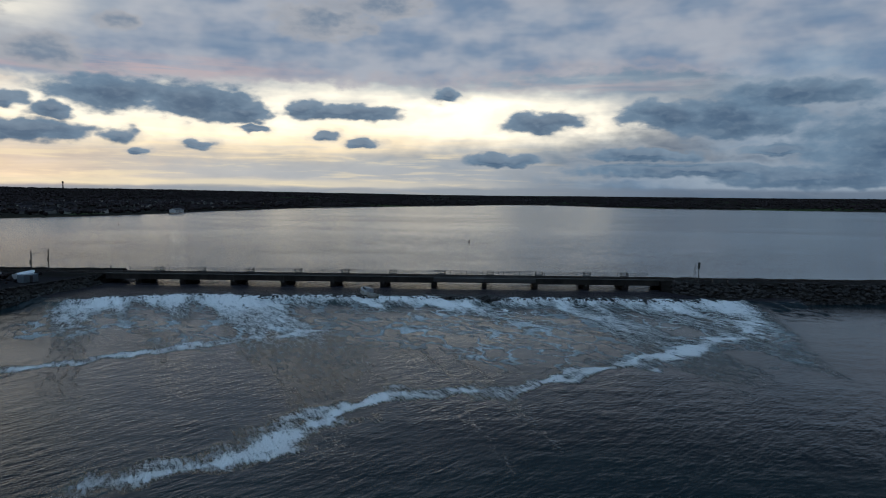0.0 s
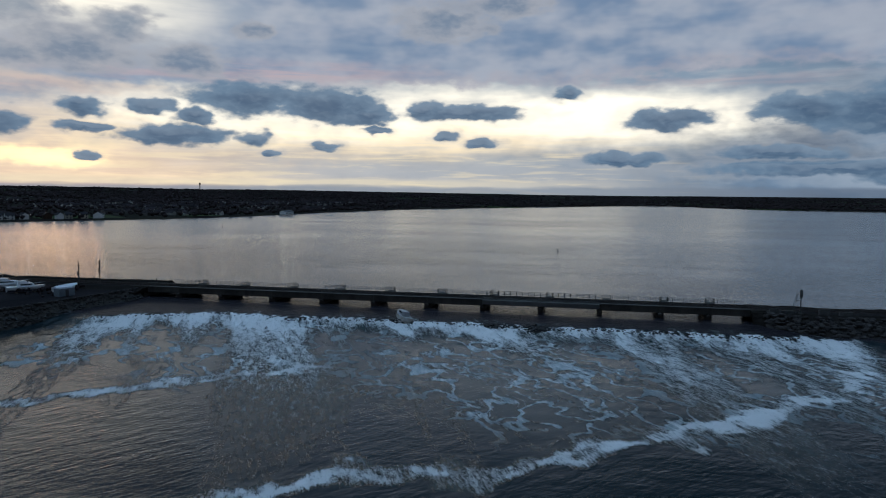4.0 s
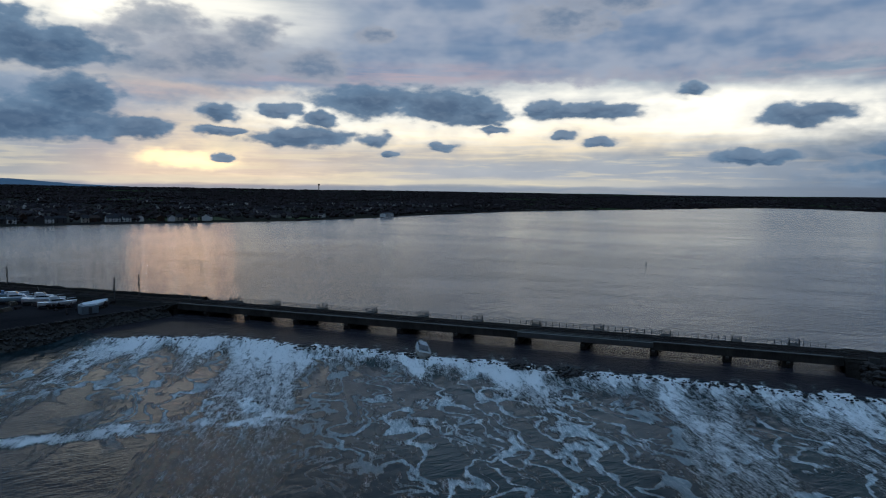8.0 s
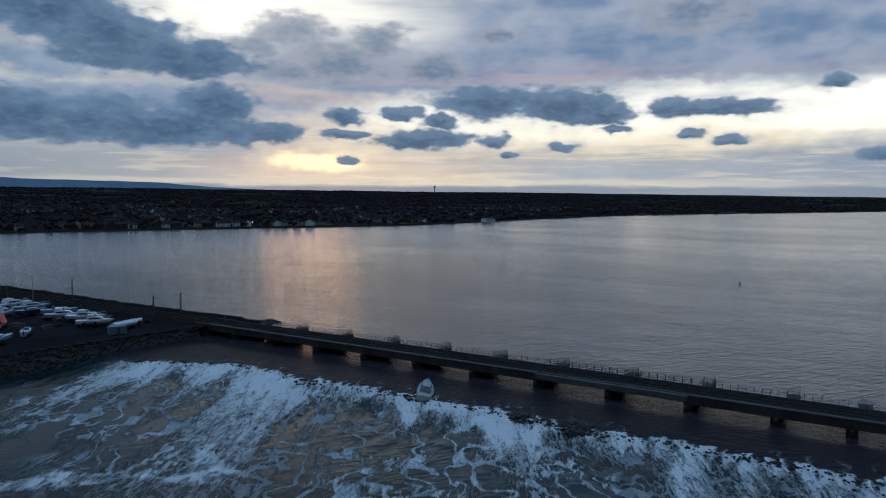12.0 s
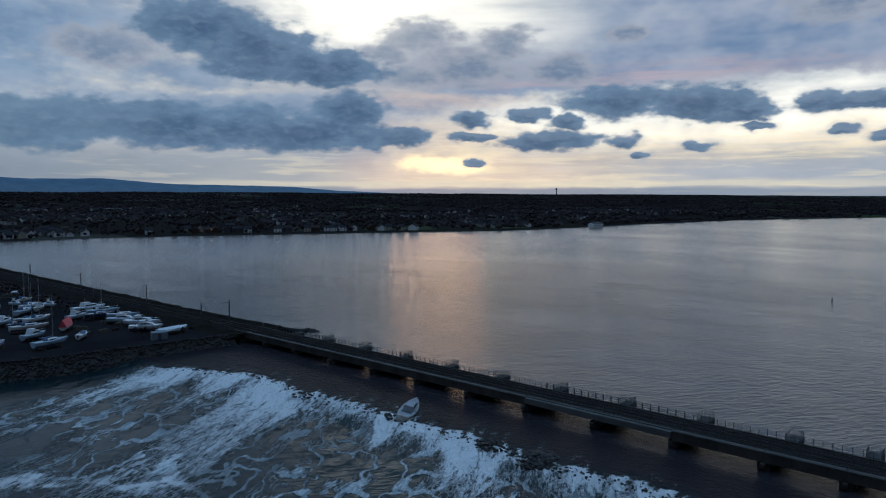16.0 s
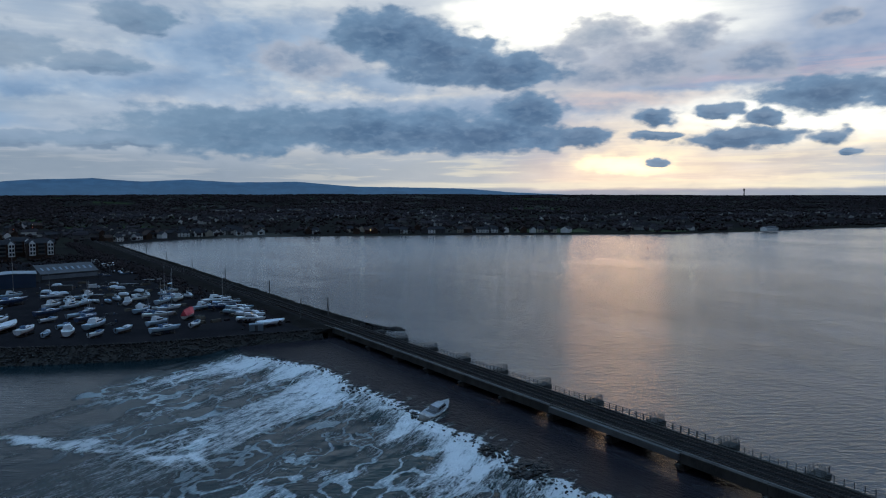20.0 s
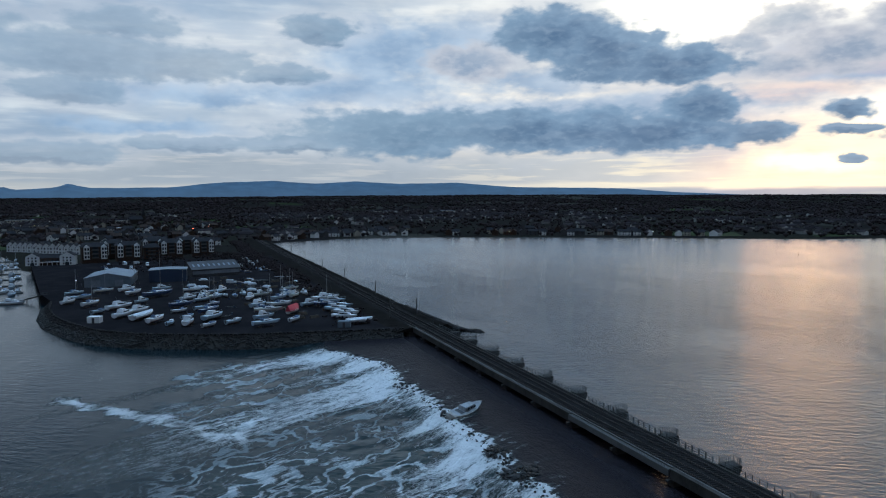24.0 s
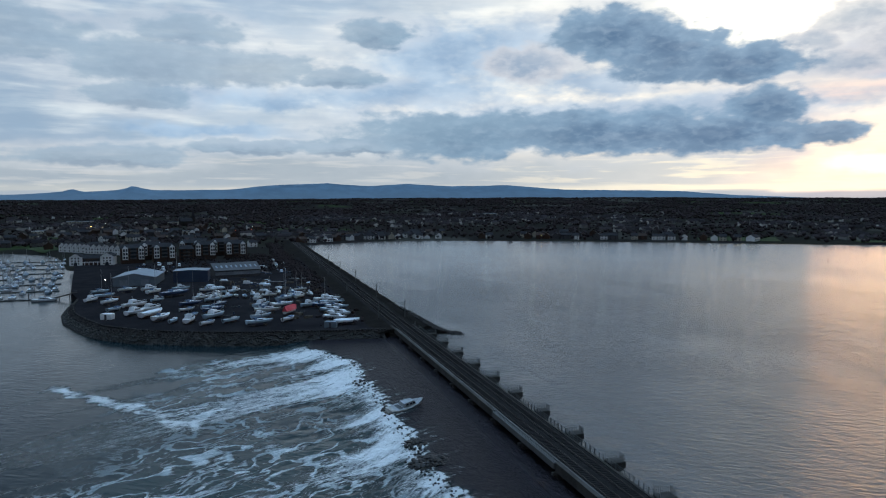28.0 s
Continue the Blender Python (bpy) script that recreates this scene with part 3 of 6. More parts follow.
TARP_WHITE = surface("white_shrink_wrap", (0.62, 0.65, 0.68), (0.5, 0.53, 0.56), 1.0, 0.5, bump=0.3)
ALU = surface("mast_aluminium", (0.36, 0.37, 0.38), (0.26, 0.27, 0.28), 2.0, 0.4, 0.6, bump=0.0)
PROP = surface("timber_prop", (0.11, 0.085, 0.06), (0.06, 0.05, 0.04), 2.0, 0.9, bump=0.2)
PONTOON = surface("pontoon_deck", (0.14, 0.135, 0.125), (0.09, 0.085, 0.08), 1.0, 0.9, bump=0.2)
WOOD_HULL = surface("weathered_wreck_paint", (0.42, 0.42, 0.40), (0.18, 0.14, 0.10), 1.6, 0.7, bump=0.3)
WRECK_CABIN = surface("grubby_cabin_paint", (0.34, 0.36, 0.38), (0.17, 0.17, 0.17), 1.5, 0.6, bump=0.1)


def lamp_glow(name, colour, power):
    m = bpy.data.materials.new(name)
    m.use_nodes = True
    b = m.node_tree.nodes["Principled BSDF"]
    b.inputs["Base Color"].default_value = (*colour, 1)
    b.inputs["Emission Color"].default_value, b.inputs["Emission Strength"].default_value = (*colour, 1), power
    return m


LAMP_WHITE = lamp_glow("white_street_light", (0.9, 0.95, 1.0), 14.0)
LAMP_AMBER = lamp_glow("amber_street_light", (1.0, 0.45, 0.12), 26.0)
LAMP_RED = lamp_glow("red_signal_light", (1.0, 0.08, 0.04), 26.0)

# ---- mesh helpers ----
class Shape:
    """Collects vertices and faces of one mesh."""

    def __init__(self):
        self.v, self.f = [], []

    def box(self, x0, x1, y0, y1, z0, z1, bevel=0.0):
        if bevel:
            b = bevel
            rings = [(z0, b), (z0 + b, 0), (z1 - b, 0), (z1, b)]
            return self.loft([[(x0 + i, y0 + i, z), (x1 - i, y0 + i, z), (x1 - i, y1 - i, z), (x0 + i, y1 - i, z)] for z, i in rings])
        return self.loft([[(x0, y0, z), (x1, y0, z), (x1, y1, z), (x0, y1, z)] for z in (z0, z1)])

    def loft(self, rings, closed=True, caps=True):
        """Faces between rings of equal length."""
        n, base = len(rings[0]), len(self.v)
        for r in rings:
            self.v.extend(r)
        for i in range(len(rings) - 1):
            for j in range(n if closed else n - 1):
                a, b = base + i * n + j, base + i * n + (j + 1) % n
                self.f.append((a, b, b + n, a + n))
        if caps and closed:
            self.f.append(tuple(base + j for j in reversed(range(n))))
            self.f.append(tuple(base + (len(rings) - 1) * n + j for j in range(n)))
        return self

    def tube(self, a, b, r0, r1=None, n=6):
        a, b = Vector(a), Vector(b)
        q = (b - a).to_track_quat("Z", "Y")
        ring = lambda p, r: [tuple(p + q @ Vector((r * math.cos(6.28319 * i / n), r * math.sin(6.28319 * i / n), 0))) for i in range(n)]
        return self.loft([ring(a, r0), ring(b, r1 if r1 is not None else r0)])

    def grid(self, xs, ys, z):
        """A sheet over xs and ys; z gives heights as an array [y, x]."""
        base, nx = len(self.v), len(xs)
        self.v.extend((float(x), float(y), float(z[j, i])) for j, y in enumerate(ys) for i, x in enumerate(xs))
        for j in range(len(ys) - 1):
            for i in range(nx - 1):
                a = base + j * nx + i
                self.f.append((a, a + 1, a + nx + 1, a + nx))
        return self

    def lump(self, c, r, rng, squash=(1, 1, 1), rough=0.28):
        """A rough stone or clump of 20 faces."""
        base = len(self.v)
        for p in ICO_V:
            k = 1 + rng.uniform(-rough, rough)
            self.v.append(tuple(c[i] + p[i] * r * k * squash[i] for i in range(3)))
        self.f.extend(tuple(base + i for i in t) for t in ICO_F)
        return self

    def mesh(self, name, smooth=False):
        me = bpy.data.meshes.new(name)
        me.from_pydata(self.v, [], self.f)
        if smooth:
            me.shade_smooth()
        me.update()
        return me


_b = bmesh.new()
bmesh.ops.create_icosphere(_b, subdivisions=1, radius=1.0)
ICO_V = [tuple(v.co) for v in _b.verts]
ICO_F = [tuple(v.index for v in f.verts) for f in _b.faces]
_b.free()


def part(name, shape, material, parent=None, label="", smooth=False):
    """One mesh object, under a thing or a part when a parent is given."""
    me = shape if isinstance(shape, bpy.types.Mesh) else shape.mesh(name, smooth)
    if material and not me.materials:
        me.materials.append(material)
    ob = new(name, me)
    ob.parent = parent
    if label:
        ob["label"] = label
    return ob


def thing(name, label, category, group="", m=None, kind=""):
    ob = new(name)
    ob.empty_display_size = 0.5
    if m is not None:
        ob.matrix_world = m
    return tagged(ob, label, category, group, kind)


def inside(px, py, poly):
    r = np.zeros(px.shape, bool)
    for (x0, y0), (x1, y1) in zip(poly, poly[1:] + poly[:1]):
        if y0 != y1:
            r ^= ((y0 > py) != (y1 > py)) & (px < (x1 - x0) * (py - y0) / (y1 - y0) + x0)
    return r


def to_line(px, py, pts, closed=False):
    d = np.full(px.shape, 1e9)
    for (x0, y0), (x1, y1) in zip(pts, pts[1:] + (pts[:1] if closed else [])):
        lx, ly = x1 - x0, y1 - y0
        t = np.clip(((px - x0) * lx + (py - y0) * ly) / (lx * lx + ly * ly), 0, 1)
        d = np.minimum(d, np.hypot(px - x0 - t * lx, py - y0 - t * ly))
    return d


def step(a, b, x):
    t = np.clip((x - a) / (b - a), 0, 1)
    return t * t * (3 - 2 * t)


_tab = np.random.RandomState(7).rand(256, 256)


def wavy(x, y, octaves=4):
    """Smooth value noise from 0 to 1 over arrays."""
    total, amp, norm = 0, 1.0, 0.0
    for o in range(octaves):
        xi, yi = np.floor(x).astype(int), np.floor(y).astype(int)
        fx, fy = x - xi, y - yi
        fx, fy = fx * fx * (3 - 2 * fx), fy * fy * (3 - 2 * fy)
        g = lambda i, j: _tab[(xi + i + 37 * o) % 256, (yi + j + 91 * o) % 256]
        total = total + amp * ((g(0, 0) * (1 - fx) + g(1, 0) * fx) * (1 - fy) + (g(0, 1) * (1 - fx) + g(1, 1) * fx) * fy)
        norm += amp
        amp, x, y = amp * 0.5, x * 2.03, y * 2.03
    return total / norm


# ---- plan ----
LAGOON_SHORE = [(-632, 12), (-683, 100), (-676, 180), (-652, 238), (-608, 325), (-550, 430), (-490, 520), (-443, 600), (-415, 740), (-404, 895),
                (-345, 1195), (-247, 1412), (-85, 1690), (140, 2085), (262, 2085), (412, 1700), (536, 1560), (775, 1470), (936, 1368), (1500, 1050)]
SEA_SHORE = [(1700, -100), (1700, -2200), (-1200, -2200), (-1000, -900), (-800, -480), (-650, -295), (-594, -224), (-520, -197), (-428, -174), (-420, -8)]
WATER = LAGOON_SHORE + SEA_SHORE
YARD_EDGE = [(-101, -4), (-106, -32), (-111.5, -59), (-117, -73), (-126, -92), (-141, -107.5), (-158, -117), (-178, -125.5), (-200, -131), (-226, -134)]
PIERS = [-93.5, -79.3, -63.0, -47.1, -31.4, -15.7, 0.0, 15.9, 31.7, 47.2, 59.2]
LEFT_END, RIGHT_END = -104.0, 69.5
DECK_TOP, SOFFIT, SEA_Z, POOL_Z, LAGOON_Z = 3.5, 1.7, -1.2, 0.25, 0.5


def ground_height(x, y):
    sd = to_line(x, y, WATER, True) * np.where(inside(x, y, WATER), -1, 1)
    far = step(150, 2600, sd)
    az = np.degrees(np.arctan2(x, y))
    tall = np.interp(az, [-120, -60, -35, -15, 0, 20, 60], [50, 47, 44, 39, 28, 23, 23])
    n = wavy(x / 700 + 30, y / 700 + 30, 4)
    land = 2.0 * step(0, 5, sd) + 5 * step(20, 250, sd) + far * (tall * (0.72 + 0.5 * n))
    return np.where(sd < 0, np.maximum(sd * 0.3, -4.0), land)


def spaced(*runs):
    out = []
    for a, b, d in runs:
        out.extend(np.arange(a, b, d))
    return np.array(out + [runs[-1][1]])


def make_ground():
    xs = spaced((-4950, -1500, 90), (-1500, -760, 25), (-760, -380, 7), (-380, 300, 20), (300, 1600, 45), (1600, 4950, 130))
    ys = spaced((-4950, -700, 140), (-700, -320, 40), (-320, 0, 10), (0, 1000, 9), (1000, 2100, 22), (2100, 4950, 90))
    gx, gy = np.meshgrid(xs, ys)
    z = ground_height(gx, gy)
    s = Shape().grid(xs, ys, z)
    tagged(part("ground", s, LAND, smooth=True), "dark low farmland and town ground at dusk", "ground", kind="structure")


make_ground()


def make_water():
    tagged(part("water_lagoon", Shape().grid(spaced((-800, 1750, 255)), spaced((8.8, 2150, 214)), np.full((12, 12), LAGOON_Z)), LAGOON),
           "calm rippled estuary lagoon reflecting the sunset", "water", kind="structure")
    xs, ys = spaced((-112, 104, 0.55)), spaced((-165, -75, 0.9), (-75, 8.8, 0.5))
    gx, gy = np.meshgrid(xs, ys)
    jag = (wavy(gx / 6, gy / 14 + 5, 4) - 0.5) * 7.0 + (wavy(gx / 1.7 + 8, gy / 4, 2) - 0.5) * 2.6
    crest = -19.0 - 13 * step(-62, -104, gx) + 2.5 * step(15, 40, gx) + jag
    down = crest - gy
    # streaks follow the current
    lean = 0.56 - 0.34 * step(-30, 60, gx)
    ux, uy = gx + lean * (gy + 20), gy
    bend = 5 * (wavy(ux / 15, uy / 15, 3) - 0.5)
    sharp = lambda n, k: np.clip((n - 0.5) * k + 0.5, 0, 1)
    tongue = sharp(wavy((ux + bend) / 8.5 + 9, uy / 80 + 3, 2), 3.2)
    fine = sharp(wavy((ux + 0.5 * bend) / 1.2 + 50, uy / 7 + 5, 3), 2.6)
    speck = sharp(wavy(gx / 0.9, gy / 1.3, 2), 1.8)
    ragged = down + 3.6 * (fine - 0.5) + 2.2 * (speck - 0.5)
    reach = 8 + (50 - 16 * step(-20, -90, gx)) * tongue ** 1.5
    burst = np.where(down > 0, np.exp(-(np.maximum(down, 0) / reach) ** 1.6), 0) * step(-0.4, 1.0, ragged)
    foam = burst * (0.94 + 0.35 * (fine - 0.45) + 0.2 * (speck - 0.5))
    fringe = step(-9, -1, down) * (1 - step(-1, 1, down))
    foam = np.maximum(foam, fringe * 0.4 * step(0.62, 0.9, fine * 0.6 + speck * 0.4))
    wx, wy = gx + 9 * (wavy(gx / 11, gy / 11, 3) - 0.5), gy + 9 * (wavy(gx / 11 + 70, gy / 11, 3) - 0.5)
    lace = wavy(wx / 6, wy / 8, 3)
    web = step(0, 10, down) * (1 - step(42 - 14 * step(0, -60, gx), 95 - 20 * step(0, -60, gx), down)) * (0.35 + 0.65 * step(0.35, 0.6, wavy(gx / 22, gy / 22 + 60, 3)))
    wob_x, wob_y = gx + 7 * (wavy(gx / 9 + 4, gy / 9, 3) - 0.5), gy + 7 * (wavy(gx / 9, gy / 9 + 8, 3) - 0.5)
    for line, wide, power in (([(79, -44), (74, -57), (46, -86), (28, -98), (13, -110), (-2, -112), (-11, -126), (-14, -137), (-28, -143)], 3.6, 0.85),
                              ([(-66, -101), (-44, -82), (-22, -64)], 3.0, 0.7)):
        foam = np.maximum(foam, power * (0.55 + 0.9 * sharp(wavy(wob_x / 3.4, wob_y / 2.6, 3), 2.5)) * (1 - step(0.25, 1.0, to_line(wob_x, wob_y, line) / wide / (0.5 + 1.6 * np.clip((lace - 0.3) * 2, 0, 1)))))
    bounds = step(-107, -90, gx + 0.30 * np.minimum(gy + 30, 0)) * (1 - step(84, 92, gx - 0.2 * np.minimum(gy + 30, 0)))
    foam, web = foam * bounds, web * bounds
    drop = step(-2, 11, down)
    z = LAGOON_Z + (POOL_Z - LAGOON_Z) * step(9, -10, gy) + (SEA_Z - POOL_Z) * drop
    rough = step(0, 4, down) * (1 - step(10, 34, down))
    z = z + rough * (1.1 * (wavy(ux / 2.0, uy / 4.0, 3) - 0.5)) + foam * 0.22 * (wavy(gx / 1.1, gy / 1.1, 2) - 0.3) + 0.02 * (wavy(gx / 3, gy / 2, 2) - 0.5)
    edge = np.minimum.reduce([gx + 112, 104 - gx, gy + 165, 8.8 - gy])
    z = np.where((edge < 6) & (gy < -40), SEA_Z + (z - SEA_Z) * step(0, 6, edge), z)
    s = Shape().grid(xs, ys, z)
    ob = part("water_weir", s, SEA, smooth=True)
    ob.data.attributes.new("foam", "FLOAT", "POINT").data.foreach_set("value", np.clip(foam, 0, 1).astype(np.float32).ravel())
    ob.data.attributes.new("lace", "FLOAT", "POINT").data.foreach_set("value", np.clip(web, 0, 1).astype(np.float32).ravel())
    ob.data.attributes.new("pool", "FLOAT", "POINT").data.foreach_set("value", (1 - step(-2.0, 3.0, down)).astype(np.float32).ravel())
    tagged(ob, "white water breaking over a rock weir into the sea channel", "water", kind="structure")
    for n, (x0, x1, y0, y1) in enumerate([(-1300, 1750, -2300, -165), (104, 1750, -165, 8.8), (-900, -112, -165, 8.8)]):
        part_ = part("water_channel", Shape().grid(np.array([x0, x1]), np.array([y0, y1]), np.full((2, 2), SEA_Z)), SEA)
        for label in ("foam", "lace", "pool"):
            part_.data.attributes.new(label, "FLOAT", "POINT")
        tagged(part_, "dark rippled tidal channel water", "water", kind="structure")


make_water()


def bank_strip(name, label, xs, near, far, near_top, far_top, top, foot_near, foot_far, seed, ridge=0.0):
    """A causeway along x: near and far give the water lines, near_top and far_top the crest edges, by x."""
    cols = []
    for k in (0.0, 0.25, 0.5, 0.75, 1.0):
        cols.append(lambda x, k=k: (near(x) + (near_top(x) - near(x)) * k, foot_near + (top(x) - foot_near) * k))
    for k in (0.33, 0.66):
        cols.append(lambda x, k=k: (near_top(x) + (far_top(x) - near_top(x)) * k, top(x)))
    if ridge:
        cols.append(lambda x: (far_top(x) - 1.2, top(x)))
        cols.append(lambda x: (far_top(x) - 0.2, top(x) + ridge * 0.8))
        cols.append(lambda x: (far_top(x) + 0.8, top(x) + ridge))
    for k in ((0.8, 0.6, 0.4, 0.2, 0.0) if ridge else (1.0, 0.75, 0.5, 0.25, 0.0)):
        cols.append(lambda x, k=k: (far(x) + (far_top(x) - far(x)) * k, foot_far + (top(x) - foot_far) * k))
    s = Shape()
    rings = []
    for x in xs:
        ring = []
        for n, c in enumerate(cols):
            y, z = c(x)
            j = noise.noise((x * 0.35, y * 0.5, seed)) * (0.0 if 4 <= n <= 6 else 0.6)
            ring.append((float(x), float(y + j), float(z + 0.6 * j)))
        rings.append(ring)
    s.loft(rings, closed=False)
    for r in (rings[0], rings[-1]):
        b = len(s.v)
        s.v.extend(r)
        s.f.append(tuple(range(b, b + len(r))))
    return tagged(part(name, s, BANK), label, "embankment", kind="structure")


def make_banks():
    lx = spaced((-700, -400, 12), (-400, -200, 5), (-200, LEFT_END, 2.0))
    tip = lambda x: float(np.interp(x, [-700, -640, -336, -174, -118, -107, LEFT_END], [16, 16.3, 19.4, 20.3, 22.6, 25.0, 26.0]))
    bank_strip("embankment_south", "long grassy railway causeway with worn slopes", lx, lambda x: -11.0 if x < -112 else -6.0, tip,
               lambda x: -2.2, lambda x: float(np.interp(x, [-700, -150, -118, LEFT_END], [10.5, 10.5, 11, 12])),
               lambda x: DECK_TOP - 0.35, 2.2, -0.5, 3.1, 0.6)
    rx = spaced((RIGHT_END, 140, 2.0), (140, 1000, 20))
    bank_strip("embankment_north", "stone-faced railway causeway beyond the viaduct", rx,
               lambda x: float(np.interp(x, [69, 76, 83, 100, 130, 600], [-3, -14, -22, -17, -12, -12])), lambda x: float(np.interp(x, [69, 80, 110], [13, 15, 17])),
               lambda x: float(np.interp(x, [69, 83, 110], [-1.5, -8, -3.5])), lambda x: 10.5, lambda x: DECK_TOP - 0.35, -1.6, -0.5, 8.4)


make_banks()


def make_yard():
    top = []
    for i, (x, y) in enumerate(YARD_EDGE):
        (xa, ya), (xb, yb) = YARD_EDGE[max(i - 1, 0)], YARD_EDGE[min(i + 1, len(YARD_EDGE) - 1)]
        d = Vector((xb - xa, yb - ya)).normalized()
        top.append((x + 4.5 * d.y, y - 4.5 * d.x))
    s = Shape()
    rings = []
    for (x0, y0), (x1, y1) in zip(YARD_EDGE, top):
        rings.append([(x0 - (x1 - x0) * 0.4, y0 - (y1 - y0) * 0.4, -3.0), (x0, y0, -1.2), ((x0 + x1) / 2, (y0 + y1) / 2, 0.9), (x1, y1, 3.0)])
    s.loft(rings, closed=False)
    tagged(part("quay_slope", s, PIER_STONE), "dark stone-armoured slope round the boatyard", "slope", kind="structure")
    s = Shape()
    back = [(-257, -139), (-425, -172), (-440, -8), (-112, -8)]
    ring = top + back
    s.v.extend((x, y, 3.0) for x, y in ring)
    s.f.append(tuple(range(len(ring))))
    wall = [top[-1]] + back[:2]
    for (x0, y0), (x1, y1) in zip(wall, wall[1:]):
        b = len(s.v)
        s.v.extend([(x0, y0, 3.0), (x1, y1, 3.0), (x1, y1, -2.5), (x0, y0, -2.5)])
        s.f.append((b, b + 1, b + 2, b + 3))
    tagged(part("yard", s, YARD), "dark tarmac boatyard with puddles and litter", "yard", kind="structure")
    return top


YARD_TOP = make_yard()

# ---- viaduct ----
def make_viaduct():
    rng = random.Random(3)
    v = thing("railway_viaduct", "long low twelve-span concrete railway viaduct over a weir", "viaduct")
    ends = [LEFT_END] + PIERS + [RIGHT_END]
    for n, (a, b) in enumerate(zip(ends, ends[1:])):
        fresh = 0.0 <= a < 31.0
        s = Shape()
        if fresh:
            s.box(a + 0.05, b - 0.05, -0.35, 0.55, SOFFIT + 0.45, DECK_TOP - 0.15, 0.05)
            part("edge_beam", s, CONCRETE_NEW, v, "pale newer concrete edge beam")
        else:
            s.box(a + 0.04, b - 0.04, 0.0, 0.55, SOFFIT, DECK_TOP, 0.05)
            s.box(a + 0.04, b - 0.04, -0.12, 0.6, DECK_TOP - 0.28, DECK_TOP + 0.02, 0.03)
            part("edge_beam", s, CONCRETE, v, "stained concrete edge beam")
        s = Shape().box(a + 0.04, b - 0.04, 8.0, 8.55, SOFFIT, DECK_TOP, 0.05)
        part("edge_beam", s, CONCRETE, v)
        s = Shape().box(a + 0.03, b - 0.03, 0.5, 8.05, SOFFIT + 0.2, DECK_TOP - 0.45)
        for y in (2.0, 4.2, 6.4):
            s.box(a + 0.03, b - 0.03, y - 0.45, y + 0.45, SOFFIT + 0.02, SOFFIT + 0.22)
        part("deck_slab", s, CONCRETE, v)
        s = Shape().box(a, b, 0.55, 8.0, DECK_TOP - 0.46, DECK_TOP - 0.2)
        part("ballast_bed", s, BALLAST, v, "dark crushed-stone ballast")
        part("cable_trough", Shape().box(a + 0.05, b - 0.05, 0.62, 1.0, DECK_TOP - 0.2, DECK_TOP + 0.04, 0.03), CONCRETE_NEW, v, "pale concrete cable trough")
    for n, x in enumerate(PIERS):
        w = 0.95 if x not in (0.0, 15.9, 31.7) else 0.7
        s = Shape()
        ring = lambda k, z: [(x - w * k, 0.25, z), (x + w * k, 0.25, z), (x + w * k, 11.8, z), (x + w * k * 0.45, 12.7, z), (x - w * k * 0.45, 12.7, z), (x - w * k, 11.8, z)]
        s.loft([ring(1.15, -3.5), ring(1.08, 0.2), ring(1.0, 0.4), ring(0.97, SOFFIT - 0.3), ring(1.08, SOFFIT - 0.28), ring(1.08, SOFFIT - 0.02)])
        part("pier", s, PIER_STONE, v, "tide-stained masonry pier")
        part("bracket", Shape().box(x - 0.35, x + 0.35, -0.7, 0.3, SOFFIT - 0.55, SOFFIT - 0.05, 0.04), CONCRETE, v)
        pier_x, x = x, x + 2.0
        s = Shape().box(x - 1.15, x + 1.15, 9.3, 12.3, SOFFIT + 0.5, DECK_TOP - 0.15, 0.06)
        s.box(pier_x - 0.95, x + 0.95, 8.58, 12.1, SOFFIT - 0.02, SOFFIT + 0.52)
        platform = part("refuge_platform", s, CONCRETE, v, "concrete refuge platform beside the track")
        for i in range(21):
            px, py = (-1.05, 9.4 + 0.4 * i) if i < 7 else (-1.05 + 0.3 * (i - 6), 12.2) if i < 14 else (1.05, 12.2 - 0.4 * (i - 13))
            w = 0.04 if i % 7 == 0 else 0.022
            part("post" if i % 7 == 0 else "bar", Shape().box(x + px - w, x + px + w, py - w, py + w, DECK_TOP - 0.2, DECK_TOP + 1.1), STEEL, platform)
        for z in (DECK_TOP + 0.5, DECK_TOP + 1.1):
            for a, b in (((x - 1.05, 9.4, z), (x - 1.05, 12.2, z)), ((x - 1.05, 12.2, z), (x + 1.05, 12.2, z)), ((x + 1.05, 12.2, z), (x + 1.05, 9.4, z))):
                part("guard_rail", Shape().tube(a, b, 0.022, n=4), STEEL, platform)
    for x, d in ((LEFT_END, -1), (RIGHT_END, 1)):
        s = Shape().box(x - 3 if d < 0 else x, x if d < 0 else x + 3, -1.6, 10.4, -3, SOFFIT - 0.02, 0.05)
        s.box(x - 6 if d < 0 else x + 0.1, x - 0.1 if d < 0 else x + 6, -0.3, 0.5, -2, DECK_TOP, 0.05)
        s.box(x - 6 if d < 0 else x + 0.1, x - 0.1 if d < 0 else x + 6, 8.0, 8.8, -2, DECK_TOP, 0.05)
        part("abutment", s, PIER_STONE, v, "dark masonry abutment")
    # parapet railings on the lagoon side
    x = LEFT_END + 4
    post = Shape().box(-0.06, 0.06, -0.05, 0.05, 0.0, 1.2).mesh("post")
    post.materials.append(STEEL)
    stout = Shape().box(-0.11, 0.11, -0.07, 0.07, 0.0, 1.3).mesh("post")
    stout.materials.append(STEEL)
    while x < RIGHT_END - 1:
        heavy = -0.5 < x < 31.9
        ob = part("post", stout if heavy else post, None, v)
        ob.location = (x, 8.35, DECK_TOP)
        x += 1.7 if heavy else 1.45
